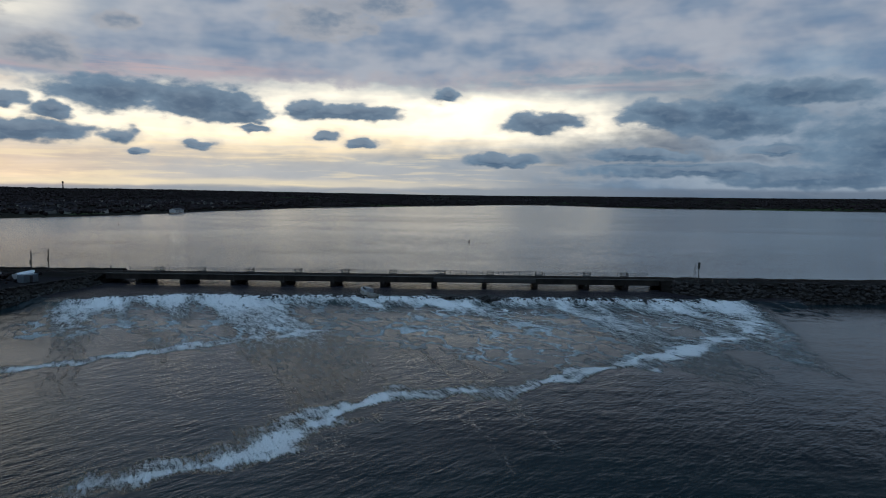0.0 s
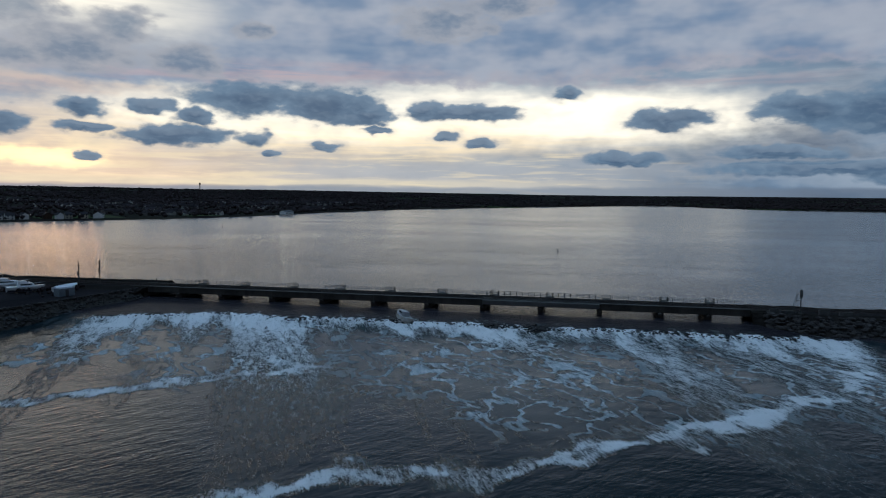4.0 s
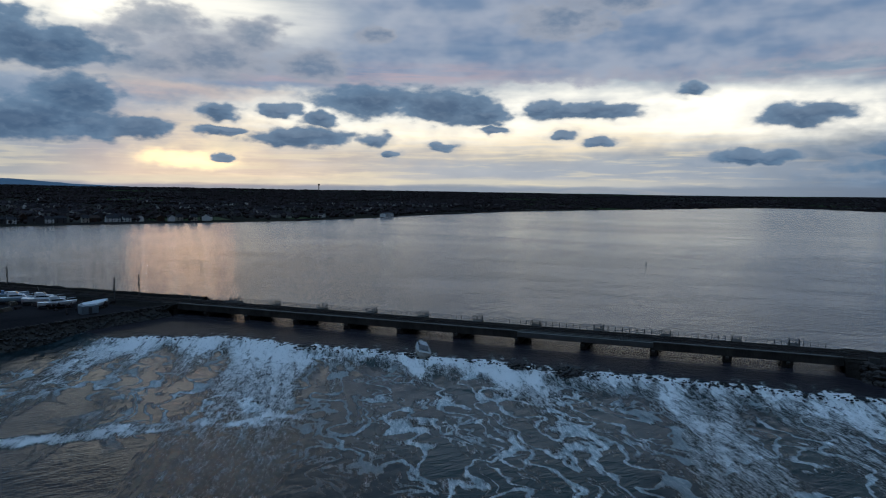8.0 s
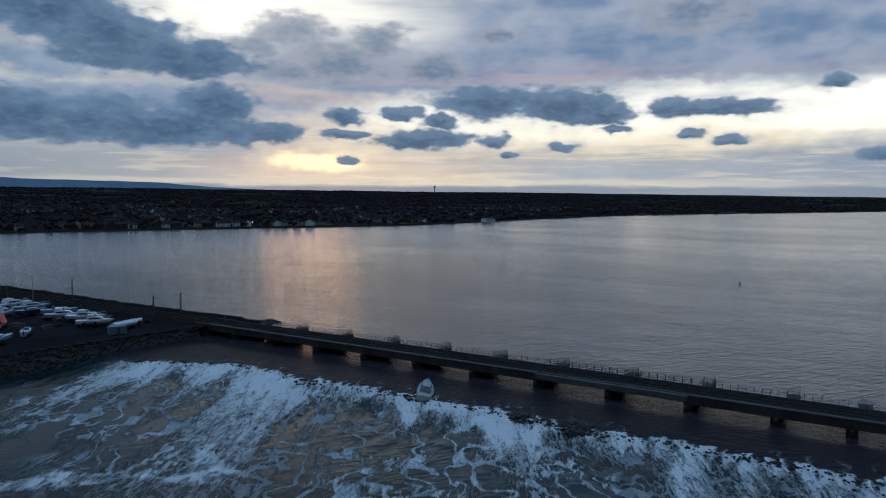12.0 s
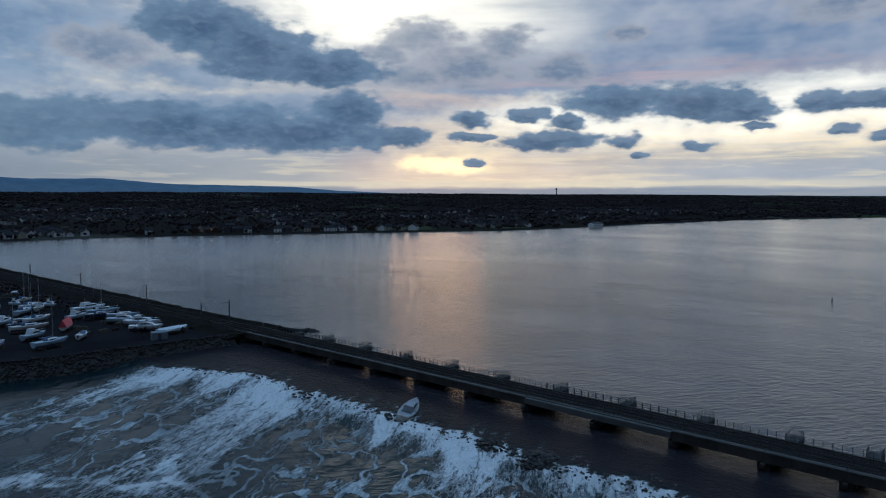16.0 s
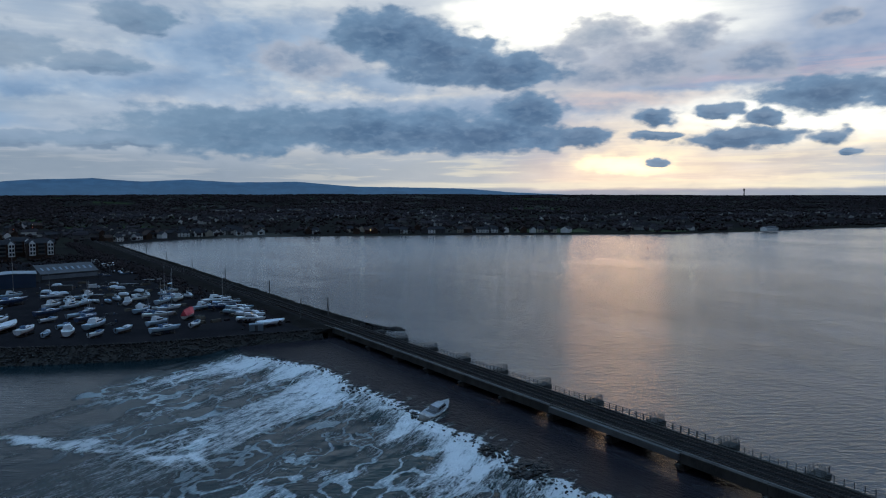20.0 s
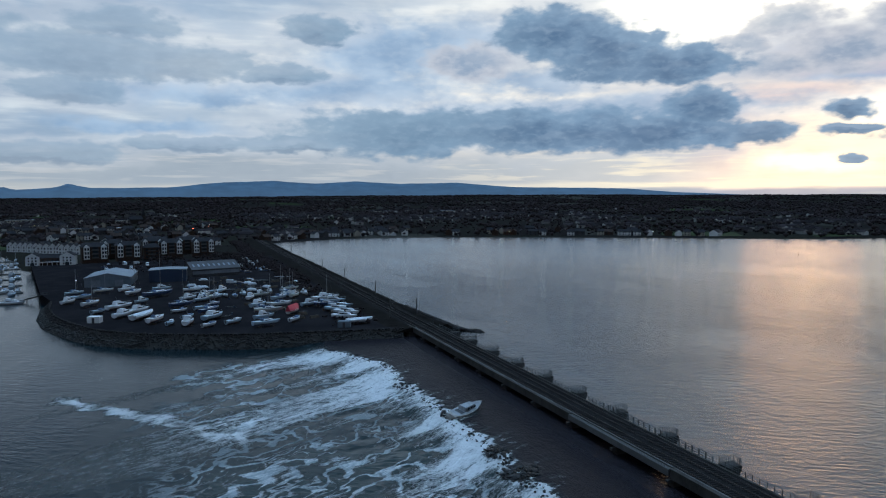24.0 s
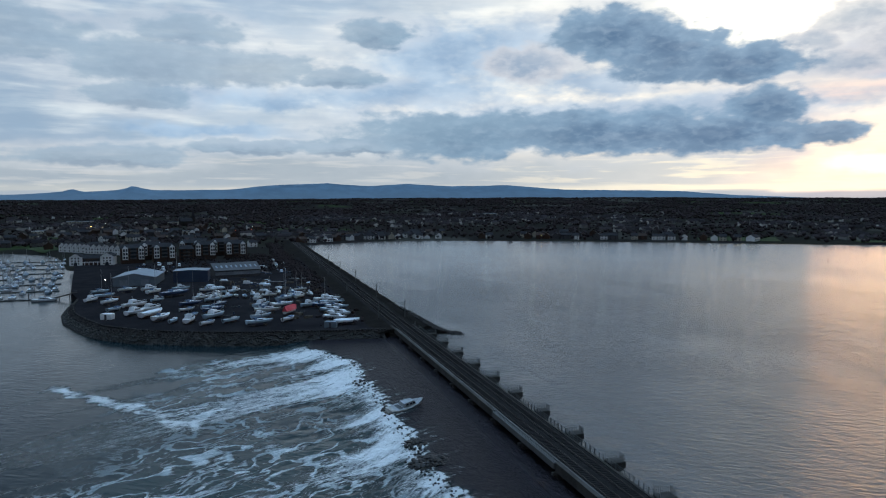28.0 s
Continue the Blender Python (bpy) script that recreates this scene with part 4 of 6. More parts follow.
    for x0, x1, r, hs in ((LEFT_END + 4, -0.5, 0.04, (0.45, 0.8, 1.17)), (-0.5, 31.9, 0.065, (0.4, 0.82, 1.26)), (31.9, RIGHT_END - 1, 0.04, (0.45, 0.8, 1.17))):
        for z in hs:
            part("guard_rail", Shape().tube((x0, 8.35, DECK_TOP + z), (x1, 8.35, DECK_TOP + z), r, n=4), STEEL, v)
    # low grille on the newer spans, channel side
    s = Shape()
    for i in range(42):
        part("grille_post", Shape().box(0.3 + i * 0.755, 0.36 + i * 0.755, -0.2, -0.14, DECK_TOP - 0.16, DECK_TOP + 0.5), STEEL, v)
    part("grille_rail", Shape().box(0.2, 31.5, -0.21, -0.13, DECK_TOP + 0.48, DECK_TOP + 0.56), STEEL, v)
    return v


make_viaduct()


def make_tracks():
    for yc in (2.45, 6.1):
        t = thing("railway_track", "rusty-sided steel rails on concrete sleepers in ballast", "railway track", "double track")
        for y in (yc - 0.84, yc + 0.84):
            z = DECK_TOP
            profile = [(-0.07, -0.10), (0.07, -0.10), (0.07, -0.07), (0.015, -0.05), (0.015, 0.0), (0.036, 0.02), (0.036, 0.06), (-0.036, 0.06), (-0.036, 0.02), (-0.015, 0.0), (-0.015, -0.05), (-0.07, -0.07)]
            s = Shape().loft([[(x, y + a, z + b) for a, b in profile] for x in (-690, -300, -100, 120, 900)])
            part("rail", s, RAIL, t)
        sl = Shape().box(-0.13, 0.13, -1.3, 1.3, 0, 0.12, 0.02).mesh("sleeper")
        sl.materials.append(SLEEPER)
        for i in range(240):
            part("sleeper", sl, None, t).location = (-104 + i * 0.73, yc, DECK_TOP - 0.21)
        s = Shape()
        for i in range(380):
            x = -104.7 - i * 0.8
            s.box(x - 0.13, x + 0.13, yc - 1.3, yc + 1.3, DECK_TOP - 0.36, DECK_TOP - 0.1)
        tagged(part("sleeper_run", s, SLEEPER, t), kind="stuff")
    for x0, x1 in ((-690, LEFT_END), (RIGHT_END, 900)):
        s = Shape()
        s.loft([[(x, -0.2, DECK_TOP - 0.36), (x, 0.6, DECK_TOP - 0.2), (x, 8.0, DECK_TOP - 0.2), (x, 8.8, DECK_TOP - 0.36)] for x in (x0, x1)])
        tagged(part("ballast", s, BALLAST), "dark ballast shoulder under the rails", "ballast", kind="structure")


make_tracks()

# ---- distance ----
def make_mountains():
    ridge = [(-128, 0.2), (-106.2, 0.45), (-104.2, 0.53), (-102.4, 0.7), (-101.9, 0.92), (-101.2, 0.66), (-98.8, 0.8), (-98.1, 1.0), (-97.8, 1.16), (-97.3, 0.98), (-96.4, 0.8), (-91, 0.85), (-87.6, 1.22), (-83.2, 1.38),
             (-80, 1.15), (-76.8, 1.33), (-73, 1.13), (-68.4, 1.2), (-63.9, 0.82), (-59.4, 0.74), (-55, 0.66), (-51.5, 0.36), (-46, 0.1)]
    az = np.arange(-128, -45.9, 0.35)
    el = np.interp(az, [a for a, _ in ridge], [e for _, e in ridge]) + 0.05 * (wavy(az * 0.9 + 200, az * 0, 3) - 0.5)
    s = Shape()
    rings = []
    for a, e in zip(np.radians(az), np.radians(el)):
        c, d = math.sin(a), math.cos(a)
        rings.append([(140 + r * c, -50 + r * d, z) for r, z in ((4300, 20), (4420, 50 + 4420 * math.tan(e) * 0.5), (4560, 50 + 4560 * math.tan(e)), (4700, 20))])
    s.loft(rings, closed=False)
    tagged(part("backdrop_mountains", s, MOUNTAIN, smooth=True), "mountain ridge far beyond the town, blue haze painted on as glow", "mountains", kind="structure")


make_mountains()


def far_woods():
    """Bare winter crowns: small rough clumps, close together in groves and hedges."""
    r = np.random.RandomState(5)
    n = 230000
    az, d = np.radians(r.uniform(-114, 42, n)), 420 + 3500 * r.rand(n) ** 1.25
    x, y = 60 + d * np.sin(az), -60 + d * np.cos(az)
    sd = np.where(inside(x, y, WATER), -1, 1) * to_line(x, y, WATER, True)
    grove = wavy(x / 170, y / 170 + 40, 3)
    hedge = np.abs(wavy(x / 120 + 7, y / 120, 2) - 0.5) < 0.022
    town = (x < -430) & (y < 330) & (y > -420) & (x > -1050)
    thick = np.where(town, 0.16 + 0.5 * step(0.56, 0.68, grove), step(0.40, 0.58, grove) * np.where(sd > 500, 0.85, 0.5) + 0.08 + 0.8 * hedge)
    keep = (sd > 10) & ~((x > -640) & (y < 5)) & (r.rand(n) < thick)
    x, y, d = x[keep][:56000], y[keep][:56000], d[keep][:56000]
    n = len(x)
    far = step(900, 2200, d)
    h = r.uniform(3.5, 8.5, n)
    w = h * r.uniform(0.24, 0.42, n) * (1 + 0.7 * far)
    z = ground_height(x, y) + h * r.uniform(0.3, 0.5, n)
    ico, faces = np.array(ICO_V), np.array(ICO_F)
    swell = 1 + r.uniform(-0.45, 0.45, (n, len(ico), 1))
    size = np.stack([w * 1.15, w * 1.15, w * (0.85 - 0.4 * far)], 1)[:, None, :]
    verts = np.stack([x, y, z], 1)[:, None, :] + ico[None] * swell * size
    tris = faces[None] + (np.arange(n) * len(ico))[:, None, None]
    me = bpy.data.meshes.new("far_woods")
    me.from_pydata(verts.reshape(-1, 3), [], tris.reshape(-1, 3))
    me.shade_smooth()
    tagged(part("far_woods", me, LEAVES), "dark bare winter woods and hedges across the far land", "woods", kind="stuff")


far_woods()


def house_shape(w, d, h, roof):
    """Walls with gables, and a roof with eaves."""
    walls = Shape().loft([[(-w, -d, 0), (w, -d, 0), (w, d, 0), (-w, d, 0)], [(-w, -d, h), (w, -d, h), (w, d, h), (-w, d, h)]])
    b = len(walls.v)
    walls.v.extend([(-w, 0, h + roof), (w, 0, h + roof)])
    walls.f.extend([(b - 4, b - 1, b), (b - 3, b - 2, b + 1)])
    top, e = Shape(), 0.45
    for sgn in (-1, 1):
        y1, z1 = sgn * (d + e), h - e * roof / d
        ring = [(y1, z1), (0, h + roof), (0, h + roof + 0.3), (y1, z1 + 0.3)]
        top.loft([[(x, y, z) for y, z in ring] for x in (-w - 0.3, w + 0.3)])
    return walls, top


def make_house(name, w, d, h, roof, wall_mat, roof_mat, m, label, group, storeys=2, bays=2):
    """A house whose fronts lie along its x axis."""
    ho = thing(name, label, "house", group, m)
    walls, top = house_shape(w, d, h, roof)
    part("wall", walls, wall_mat, ho)
    part("roof", top, roof_mat, ho)
    part("chimney", Shape().box(w - 1.1, w - 0.2, -0.5, 0.5, h + roof * 0.55, h + roof + 1.3, 0.05), BRICK, ho)
    for side in (-1,):
        for f in range(storeys):
            for b in range(bays):
                x = -w + (b + 0.5) * 2 * w / bays
                z = 0.9 + f * (h / storeys)
                part("window", Shape().box(x - 0.6, x + 0.6, side * d - 0.06, side * d + 0.05, z, z + 1.25), GLASS, ho)
    part("door", Shape().box(-0.5 + w * 0.33, 0.5 + w * 0.33, -d - 0.07, -d + 0.05, 0, 0.85), DOOR, ho)
    return ho


def along(line, gap, start=0.0):
    """Points and headings at even steps along a line."""
    left, out = start, []
    for (x0, y0), (x1, y1) in zip(line, line[1:]):
        n = math.hypot(x1 - x0, y1 - y0)
        while left < n:
            out.append((x0 + (x1 - x0) * left / n, y0 + (y1 - y0) * left / n, math.degrees(math.atan2(y1 - y0, x1 - x0))))
            left += gap
        left -= n
    return out


def make_town():
    rng = random.Random(21)
    kinds = []
    for w, d, h, roof, wall, slate, words in ((4.2, 3.4, 4.8, 2.6, WHITE_WALL, SLATE, "white rendered two-storey house with a slate roof"),
                                              (3.8, 3.4, 5.0, 2.8, CREAM_WALL, SLATE, "cream rendered two-storey house with a dark roof"),
                                              (5, 4.0, 4.8, 2.6, BRICK, TILE_ROOF, "brown brick two-storey house with a tiled roof"),
                                              (5, 3.6, 2.8, 2.2, WHITE_WALL, TILE_ROOF, "low white bungalow with a brown roof"),
                                              (6, 4.0, 5.2, 2.6, GREY_WALL, SLATE, "long grey terraced house with a slate roof")):
        kinds.append((w, d, h, roof, wall, slate, words))
    protos = {}

    def place(k, x, y, turn, group):
        z = float(ground_height(np.array([x]), np.array([y]))[0]) - 0.15
        m = pose(x, y, z, 0, 0, turn)
        if k in protos:
            ob = copy_thing(protos[k], m)
            tagged(ob, group=group)
        else:
            w, d, h, roof, wall, slate, words = kinds[k]
            protos[k] = make_house("house", w, d, h, roof, wall, slate, m, words, group)

    front = [(-655, 10), (-706, 92), (-700, 185), (-676, 248), (-632, 336), (-574, 442), (-530, 505)]
    back = [(-680, -20), (-735, 90), (-728, 195), (-704, 262), (-660, 350), (-600, 458)]
    third = [(-720, -40), (-775, 90), (-768, 205), (-740, 282), (-692, 368), (-640, 470)]
    for line, gap in ((front, 11.5), (back, 15.0), (third, 20.0)):
        for x, y, a in along(line, gap, 4):
            if rng.random() < (0.15 if line is front else 0.45) or float(wavy(np.array([x / 45]), np.array([y / 45 + 3]), 2)[0]) < 0.4:
                continue
            j = rng.uniform(-4, 4)
            place(rng.choice((0, 0, 3, 1, 0, 2, 4) if line is front else (0, 1, 2, 2, 4, 4)), x + j, y + rng.uniform(-3, 3), a + rng.choice((0, 0, 90, 90)) + rng.uniform(-5, 5), "houses along the lagoon shore")
    for i in range(95):
        x, y = rng.uniform(-1000, -600), rng.uniform(-330, -30)
        sd = to_line(np.array([x]), np.array([y]), WATER, True)[0]
        if sd > 16 and not inside(np.array([x]), np.array([y]), WATER)[0] and abs(y) > 16:
            place(rng.choice((0, 1, 2, 2, 4, 4)), x, y, rng.choice((8, 98, 20, 110)) + rng.uniform(-6, 6), "town houses")
    # the rest of the town, farther off
    s, roofs = Shape(), Shape()
    r = np.random.RandomState(9)
    az, dd = np.radians(r.uniform(-112, -18, 40000)), 760 + 2200 * r.rand(40000) ** 1.3
    x, y = 60 + dd * np.sin(az), -60 + dd * np.cos(az)
    sd = np.where(inside(x, y, WATER), -1, 1) * to_line(x, y, WATER, True)
    built = wavy(x / 130 + 11, y / 130, 3)
    keep = (sd > 40) & (dd < 1650) & (r.rand(40000) < step(0.52, 0.60, built) * 0.6)
    x, y = x[keep][:1200], y[keep][:1200]
    z = ground_height(x, y)
    for i in range(len(x)):
        w, d, h = rng.uniform(3, 8), rng.uniform(2.8, 4), rng.uniform(3.2, 5.2)
        q = Matrix.Translation((x[i], y[i], z[i] - 0.5)) @ Matrix.Rotation(1.57 * rng.randrange(2) + 0.9 * float(wavy(np.array([x[i] / 300]), np.array([y[i] / 300]), 2)[0]) + 1.1, 4, "Z")
        walls, top = house_shape(w, d, h, 2.0)
        b = len(s.v)
        s.v.extend(tuple(q @ Vector(v)) for v in walls.v)
        s.f.extend(tuple(b + i_ for i_ in f) for f in walls.f)
        b = len(roofs.v)
        roofs.v.extend(tuple(q @ Vector(v)) for v in top.v)
        roofs.f.extend(tuple(b + i_ for i_ in f) for f in top.f)
    tagged(part("far_houses", s, FAR_WALL), "scattered far house walls of the town", "houses", kind="stuff")
    tagged(part("far_roofs", roofs, FAR_ROOF), "brown and grey far roofs of the town", "roofs", kind="stuff")


make_town()


def make_apartments():
    """Four-storey blocks with white bays over the marina."""
    def block(x, y, turn, label):
        ob = thing("apartment_block", label, "apartment block", "apartments by the marina", pose(x, y, 3.0, 0, 0, turn))
        part("wall", Shape().box(-5, 5, -8.4, 8.4, 0, 11.5), BRICK, ob, "brown brick wall")
        top = Shape().loft([[(-5.6, -9, 11.5), (5.6, -9, 11.5), (5.6, 9, 11.5), (-5.6, 9, 11.5)], [(-1, -6, 14.4), (1, -6, 14.4), (1, 6, 14.4), (-1, 6, 14.4)]])
        part("roof", top, SLATE, ob)
        for y0 in (-7.6, 3.6):
            bay = Shape().loft([[(4.9, y0, 2.9), (6.3, y0 + 0.2, 2.9), (6.3, y0 + 3.8, 2.9), (4.9, y0 + 4.0, 2.9)], [(4.9, y0, 11.4), (6.3, y0 + 0.2, 11.4), (6.3, y0 + 3.8, 11.4), (4.9, y0 + 4.0, 11.4)],
                                [(4.9, y0 + 1.8, 13.2), (6.3, y0 + 1.8, 13.2), (6.3, y0 + 2.2, 13.2), (4.9, y0 + 2.2, 13.2)]])
            b = part("bay", bay, WHITE_WALL, ob, "white rendered bay")
            for f in range(1, 4):
                for c in (0.5, 2.3):
                    part("window", Shape().box(6.22, 6.36, y0 + c, y0 + c + 1.2, 0.9 + 2.75 * f, 2.7 + 2.75 * f), GLASS, b)
        for f in range(3):
            part("balcony", Shape().box(4.9, 6.0, -2.2, 2.2, 3.4 + 2.75 * f, 3.6 + 2.75 * f).box(5.9, 6.0, -2.2, 2.2, 3.6 + 2.75 * f, 4.5 + 2.75 * f), STEEL, ob)
            part("window", Shape().box(4.95, 5.08, -1.8, 1.8, 3.7 + 2.75 * f, 5.9 + 2.75 * f), GLASS, ob)
        return ob

    first = block(-440, -111.5, 10, "brown brick apartment block with white bays and balconies")
    for x, y, a in ((-458, -82, 8), (-465, -58, 6), (-431, -133, 14), (-486, -96, 5), (-494, -70, 4), (-470, -124, 12)):
        copy_thing(first, pose(x, y, 3.0, 0, 0, a))
    low = thing("apartment_block", "low brown brick apartment block between taller ones", "apartment block", "apartments by the marina", pose(-452, -96, 3.0, 0, 0, 8))
    part("wall", Shape().box(-4.5, 4.5, -5.5, 5.5, 0, 8.6), BRICK, low, "brown brick wall")
    part("roof", Shape().loft([[(-5, -6, 8.6), (5, -6, 8.6), (5, 6, 8.6), (-5, 6, 8.6)], [(-0.5, -4, 11.4), (0.5, -4, 11.4), (0.5, 4, 11.4), (-0.5, 4, 11.4)]]), SLATE, low)
    for f in range(3):
        for y in (-3.6, 0, 3.6):
            part("window", Shape().box(4.44, 4.58, y - 0.7, y + 0.7, 0.9 + 2.7 * f, 2.4 + 2.7 * f), GLASS, low)
        part("balcony", Shape().box(4.5, 5.5, -2.6, 2.6, 0.4 + 2.7 * f, 0.55 + 2.7 * f).box(5.42, 5.5, -2.6, 2.6, 0.55 + 2.7 * f, 1.4 + 2.7 * f), STEEL, low)
    # white block with an archway on the quay
    ob = thing("quay_building", "white rendered three-storey building with an archway on the quay", "building", "", pose(-424, -158, 3.0, 0, 0, -4) @ Matrix.Diagonal((1, 1.0, 0.8, 1)))
    for yc, half, h in ((-12, 4.2, 7.6), (9.5, 4.6, 8.2)):
        walls, top = house_shape(5.0, half, h, 3.2)
        for one, mat, name in ((walls, WHITE_WALL, "wing"), (top, SLATE, "roof")):
            one.v = [(x, y + yc, z) for x, y, z in one.v]
            part(name, one, mat, ob)
        for f in range(3):
            for dy in (-2.2, 0, 2.2):
                part("window", Shape().box(4.94, 5.08, yc + dy - 0.5, yc + dy + 0.5, 0.8 + 2.5 * f, 2.2 + 2.5 * f), GLASS, ob)
        part("arch", Shape().loft([[(5.02, yc + w * c, 2.0 * q) for c, q in ((-1, 0), (-1, 0.9), (-0.6, 1.35), (0, 1.5), (0.6, 1.35), (1, 0.9), (1, 0))] for w in (1.3,)] + [[(5.12, yc + 1.3 * c, 2.0 * q) for c, q in ((-1, 0), (-1, 0.9), (-0.6, 1.35), (0, 1.5), (0.6, 1.35), (1, 0.9), (1, 0))]]), GLASS, ob, "dark arched opening")
    part("centre", Shape().box(-4.5, 2.6, -7.8, 4.9, 0, 6.2), BRICK, ob, "brown brick middle range")
    part("roof", Shape().loft([[(-5, y, 6.1), (3.2, y, 6.1), (-0.8, y, 9.4)] for y in (-7.8, 4.9)]), SLATE, ob)
    part("colonnade", Shape().box(2.6, 4.6, -7.8, 4.9, 2.6, 3.0), WHITE_WALL, ob, "white balcony slab")
    for y in (-6, -3, 0, 3):
        part("column", Shape().box(4.2, 4.5, y - 0.15, y + 0.15, 0, 2.6), WHITE_WALL, ob)
        part("window", Shape().box(2.56, 2.68, y - 0.6, y + 0.6, 3.4, 5.0), GLASS, ob)
    # gabled white terrace behind the basin
    rng = random.Random(4)
    def cottage(x, y, a):
        c = thing("terrace_house", "white gable-fronted terrace house with a slate roof", "house", "white terrace by the marina", pose(x, y, float(ground_height(np.array([x]), np.array([y]))[0]) - 0.2, 0, 0, a))
        walls, top = house_shape(5.0, 3.2, 6.0, 3.2)
        part("wall", walls, WHITE_WALL, c)
        part("roof", top, SLATE, c)
        for f in (0.9, 3.7):
            for dy in (-1.4, 1.4):
                part("window", Shape().box(4.94, 5.06, dy - 0.55, dy + 0.55, f, f + 1.3), GLASS, c)
        return c
    first = None
    for x, y, a in along([(-597, -216), (-574, -192)], 6.6) + along([(-564, -188), (-552, -171)], 6.6) + along([(-544, -168), (-530, -152)], 6.6):
        z = float(ground_height(np.array([x]), np.array([y]))[0]) - 0.2
        if first is None:
            first = cottage(x, y, a - 60)
        else:
            copy_thing(first, pose(x, y, max(z, 0.5), 0, 0, a - 60))


make_apartments()

TOWN_BLOCKS = [(-862, -194, 14, 5, 4.5, "low pale office block with a flat roof"), (-874, -160, 12, 5, 4.0, "long low shop building with a white roof"), (-815, -118, 8, 5, 4.5, "pale low store with a flat metal roof"),
               (-1130, -152, 22, 7, 5.0, "long pale warehouse with a flat metal roof"), (-1236, -330, 22, 7, 5.0, "long low pale school building with flat roof"), (-905, -316, 8, 5, 4.0, "small white-roofed hall among houses"),
               (-1340, 490, 16, 6, 6.0, "pale flat-roofed building above the houses"), (-726, -120, 11, 5, 4.5, "low pale terrace of shops with flat roof")]


def make_sheds():
    def shed(name, label, x0, x1, y0, y1, h, roof, wall, cover, doors=0, strip=False):
        ob = thing(name, label, "shed", "", pose((x0 + x1) / 2, (y0 + y1) / 2, 3.0, 0, 0, -3))
        w, d = (x1 - x0) / 2, (y1 - y0) / 2
        walls = Shape().loft([[(-w, -d, 0), (w, -d, 0), (w, d, 0), (-w, d, 0)], [(-w, -d, h), (w, -d, h), (w, d, h), (-w, d, h)]])
        b = len(walls.v)
        walls.v.extend([(-w, 0, h + roof), (w, 0, h + roof)])
        walls.f.extend([(b - 4, b - 1, b), (b - 3, b - 2, b + 1)])
        part("wall", walls, wall, ob)
        for sgn in (-1, 1):
            e, z1 = 0.4, h - 0.4 * roof / d
            top = Shape().loft([[(x, sgn * (d + e), z1), (x, 0, h + roof), (x, 0, h + roof + 0.2), (x, sgn * (d + e), z1 + 0.2)] for x in (-w - 0.3, w + 0.3)])
            part("roof", top, cover, ob)
        for i in range(doors):
            y = -d + (i + 0.5) * 2 * d / doors
            part("door", Shape().box(w - 0.05, w + 0.08, y - 2.0, y + 2.0, 0, h * 0.75), PALE_METAL, ob)
        if strip:
            part("rooflight_strip", Shape().box(w - 0.04, w + 0.5, -d, d, h - 2.2, h - 0.6), PALE_METAL, ob, "pale translucent cladding strip")
            for i in range(7):
                y = -d + (i + 0.5) * 2 * d / 7
                part("vent", Shape().box(w * 0.45, w * 0.75, y - 0.7, y + 0.7, h + roof * 0.4, h + roof * 0.55 + 0.2), PALE_METAL, ob)
        return ob
    shed("blue_shed", "dark blue clad boat shed with a flat front", -300, -285, -91, -72, 6.4, 0.5, BLUE_CLAD, PALE_METAL)
    ob = thing("long_shed", "long brown-grey shed with rooflights and a pale wall strip", "shed", "", pose(-314, -57.5, 3.0, 0, 0, 15))
    part("wall", Shape().loft([[(8, y, 0), (8, y, 4.2), (-2, y, 8.0), (-8, y, 5.6), (-8, y, 0)] for y in (-14, 14)]), GREY_WALL, ob)
    part("roof", Shape().loft([[(8.5, y, 4.05), (8.5, y, 4.3), (-2, y, 8.3), (-2, y, 8.05)] for y in (-14.4, 14.4)]), GREY_ROOF, ob, "weathered fibre-cement roof slope")
    part("roof", Shape().loft([[(-2, y, 8.05), (-2, y, 8.3), (-8.5, y, 5.6), (-8.5, y, 5.4)] for y in (-14.4, 14.4)]), GREY_ROOF, ob)
    part("wall_strip", Shape().box(8.0, 8.12, -13.8, 13.8, 1.4, 3.4), PALE_METAL, ob, "pale translucent cladding strip")
    for i in range(9):
        y = -12 + i * 3
        part("rooflight", Shape().loft([[(5.0, yy, 5.68), (5.0, yy, 5.78), (2.0, yy, 6.92), (2.0, yy, 6.82)] for yy in (y - 0.5, y + 0.5)]), PALE_METAL, ob)
    shed("boat_shed", "pale metal boat shed with a shallow gable roof", -306, -274, -121, -99, 4.6, 2.3, PALE_BLUE, PALE_METAL, doors=2)
    for x, y, w, d, h, mat, words in ((-115, -21.7, 2.2, 1.4, 2.4, PALE_BLUE, "pale blue steel container in the yard"), (-158.5, -105, 2.2, 1.5, 2.5, WHITE_WALL, "white site cabin beside the boats"),
                                      (-212, -112, 3, 1.3, 2.5, BRICK, "rusty brown shipping container in the yard"), (-262, -62, 3, 1.3, 2.5, GREY_WALL, "grey shipping container by the sheds")):
        c = thing("site_cabin", words, "cabin", "cabins in the yard", pose(x, y, 3.0, 0, 0, 70))
        part("body", Shape().box(-w, w, -d, d, 0.15, h, 0.06), mat, c)
        part("door", Shape().box(-0.45, 0.45, -d - 0.05, -d + 0.02, 0.2, h * 0.85), GREY_WALL, c)
        for sx in (-w + 0.4, w - 0.4):
            part("skid", Shape().box(sx - 0.15, sx + 0.15, -d, d, 0, 0.16), STEEL, c)
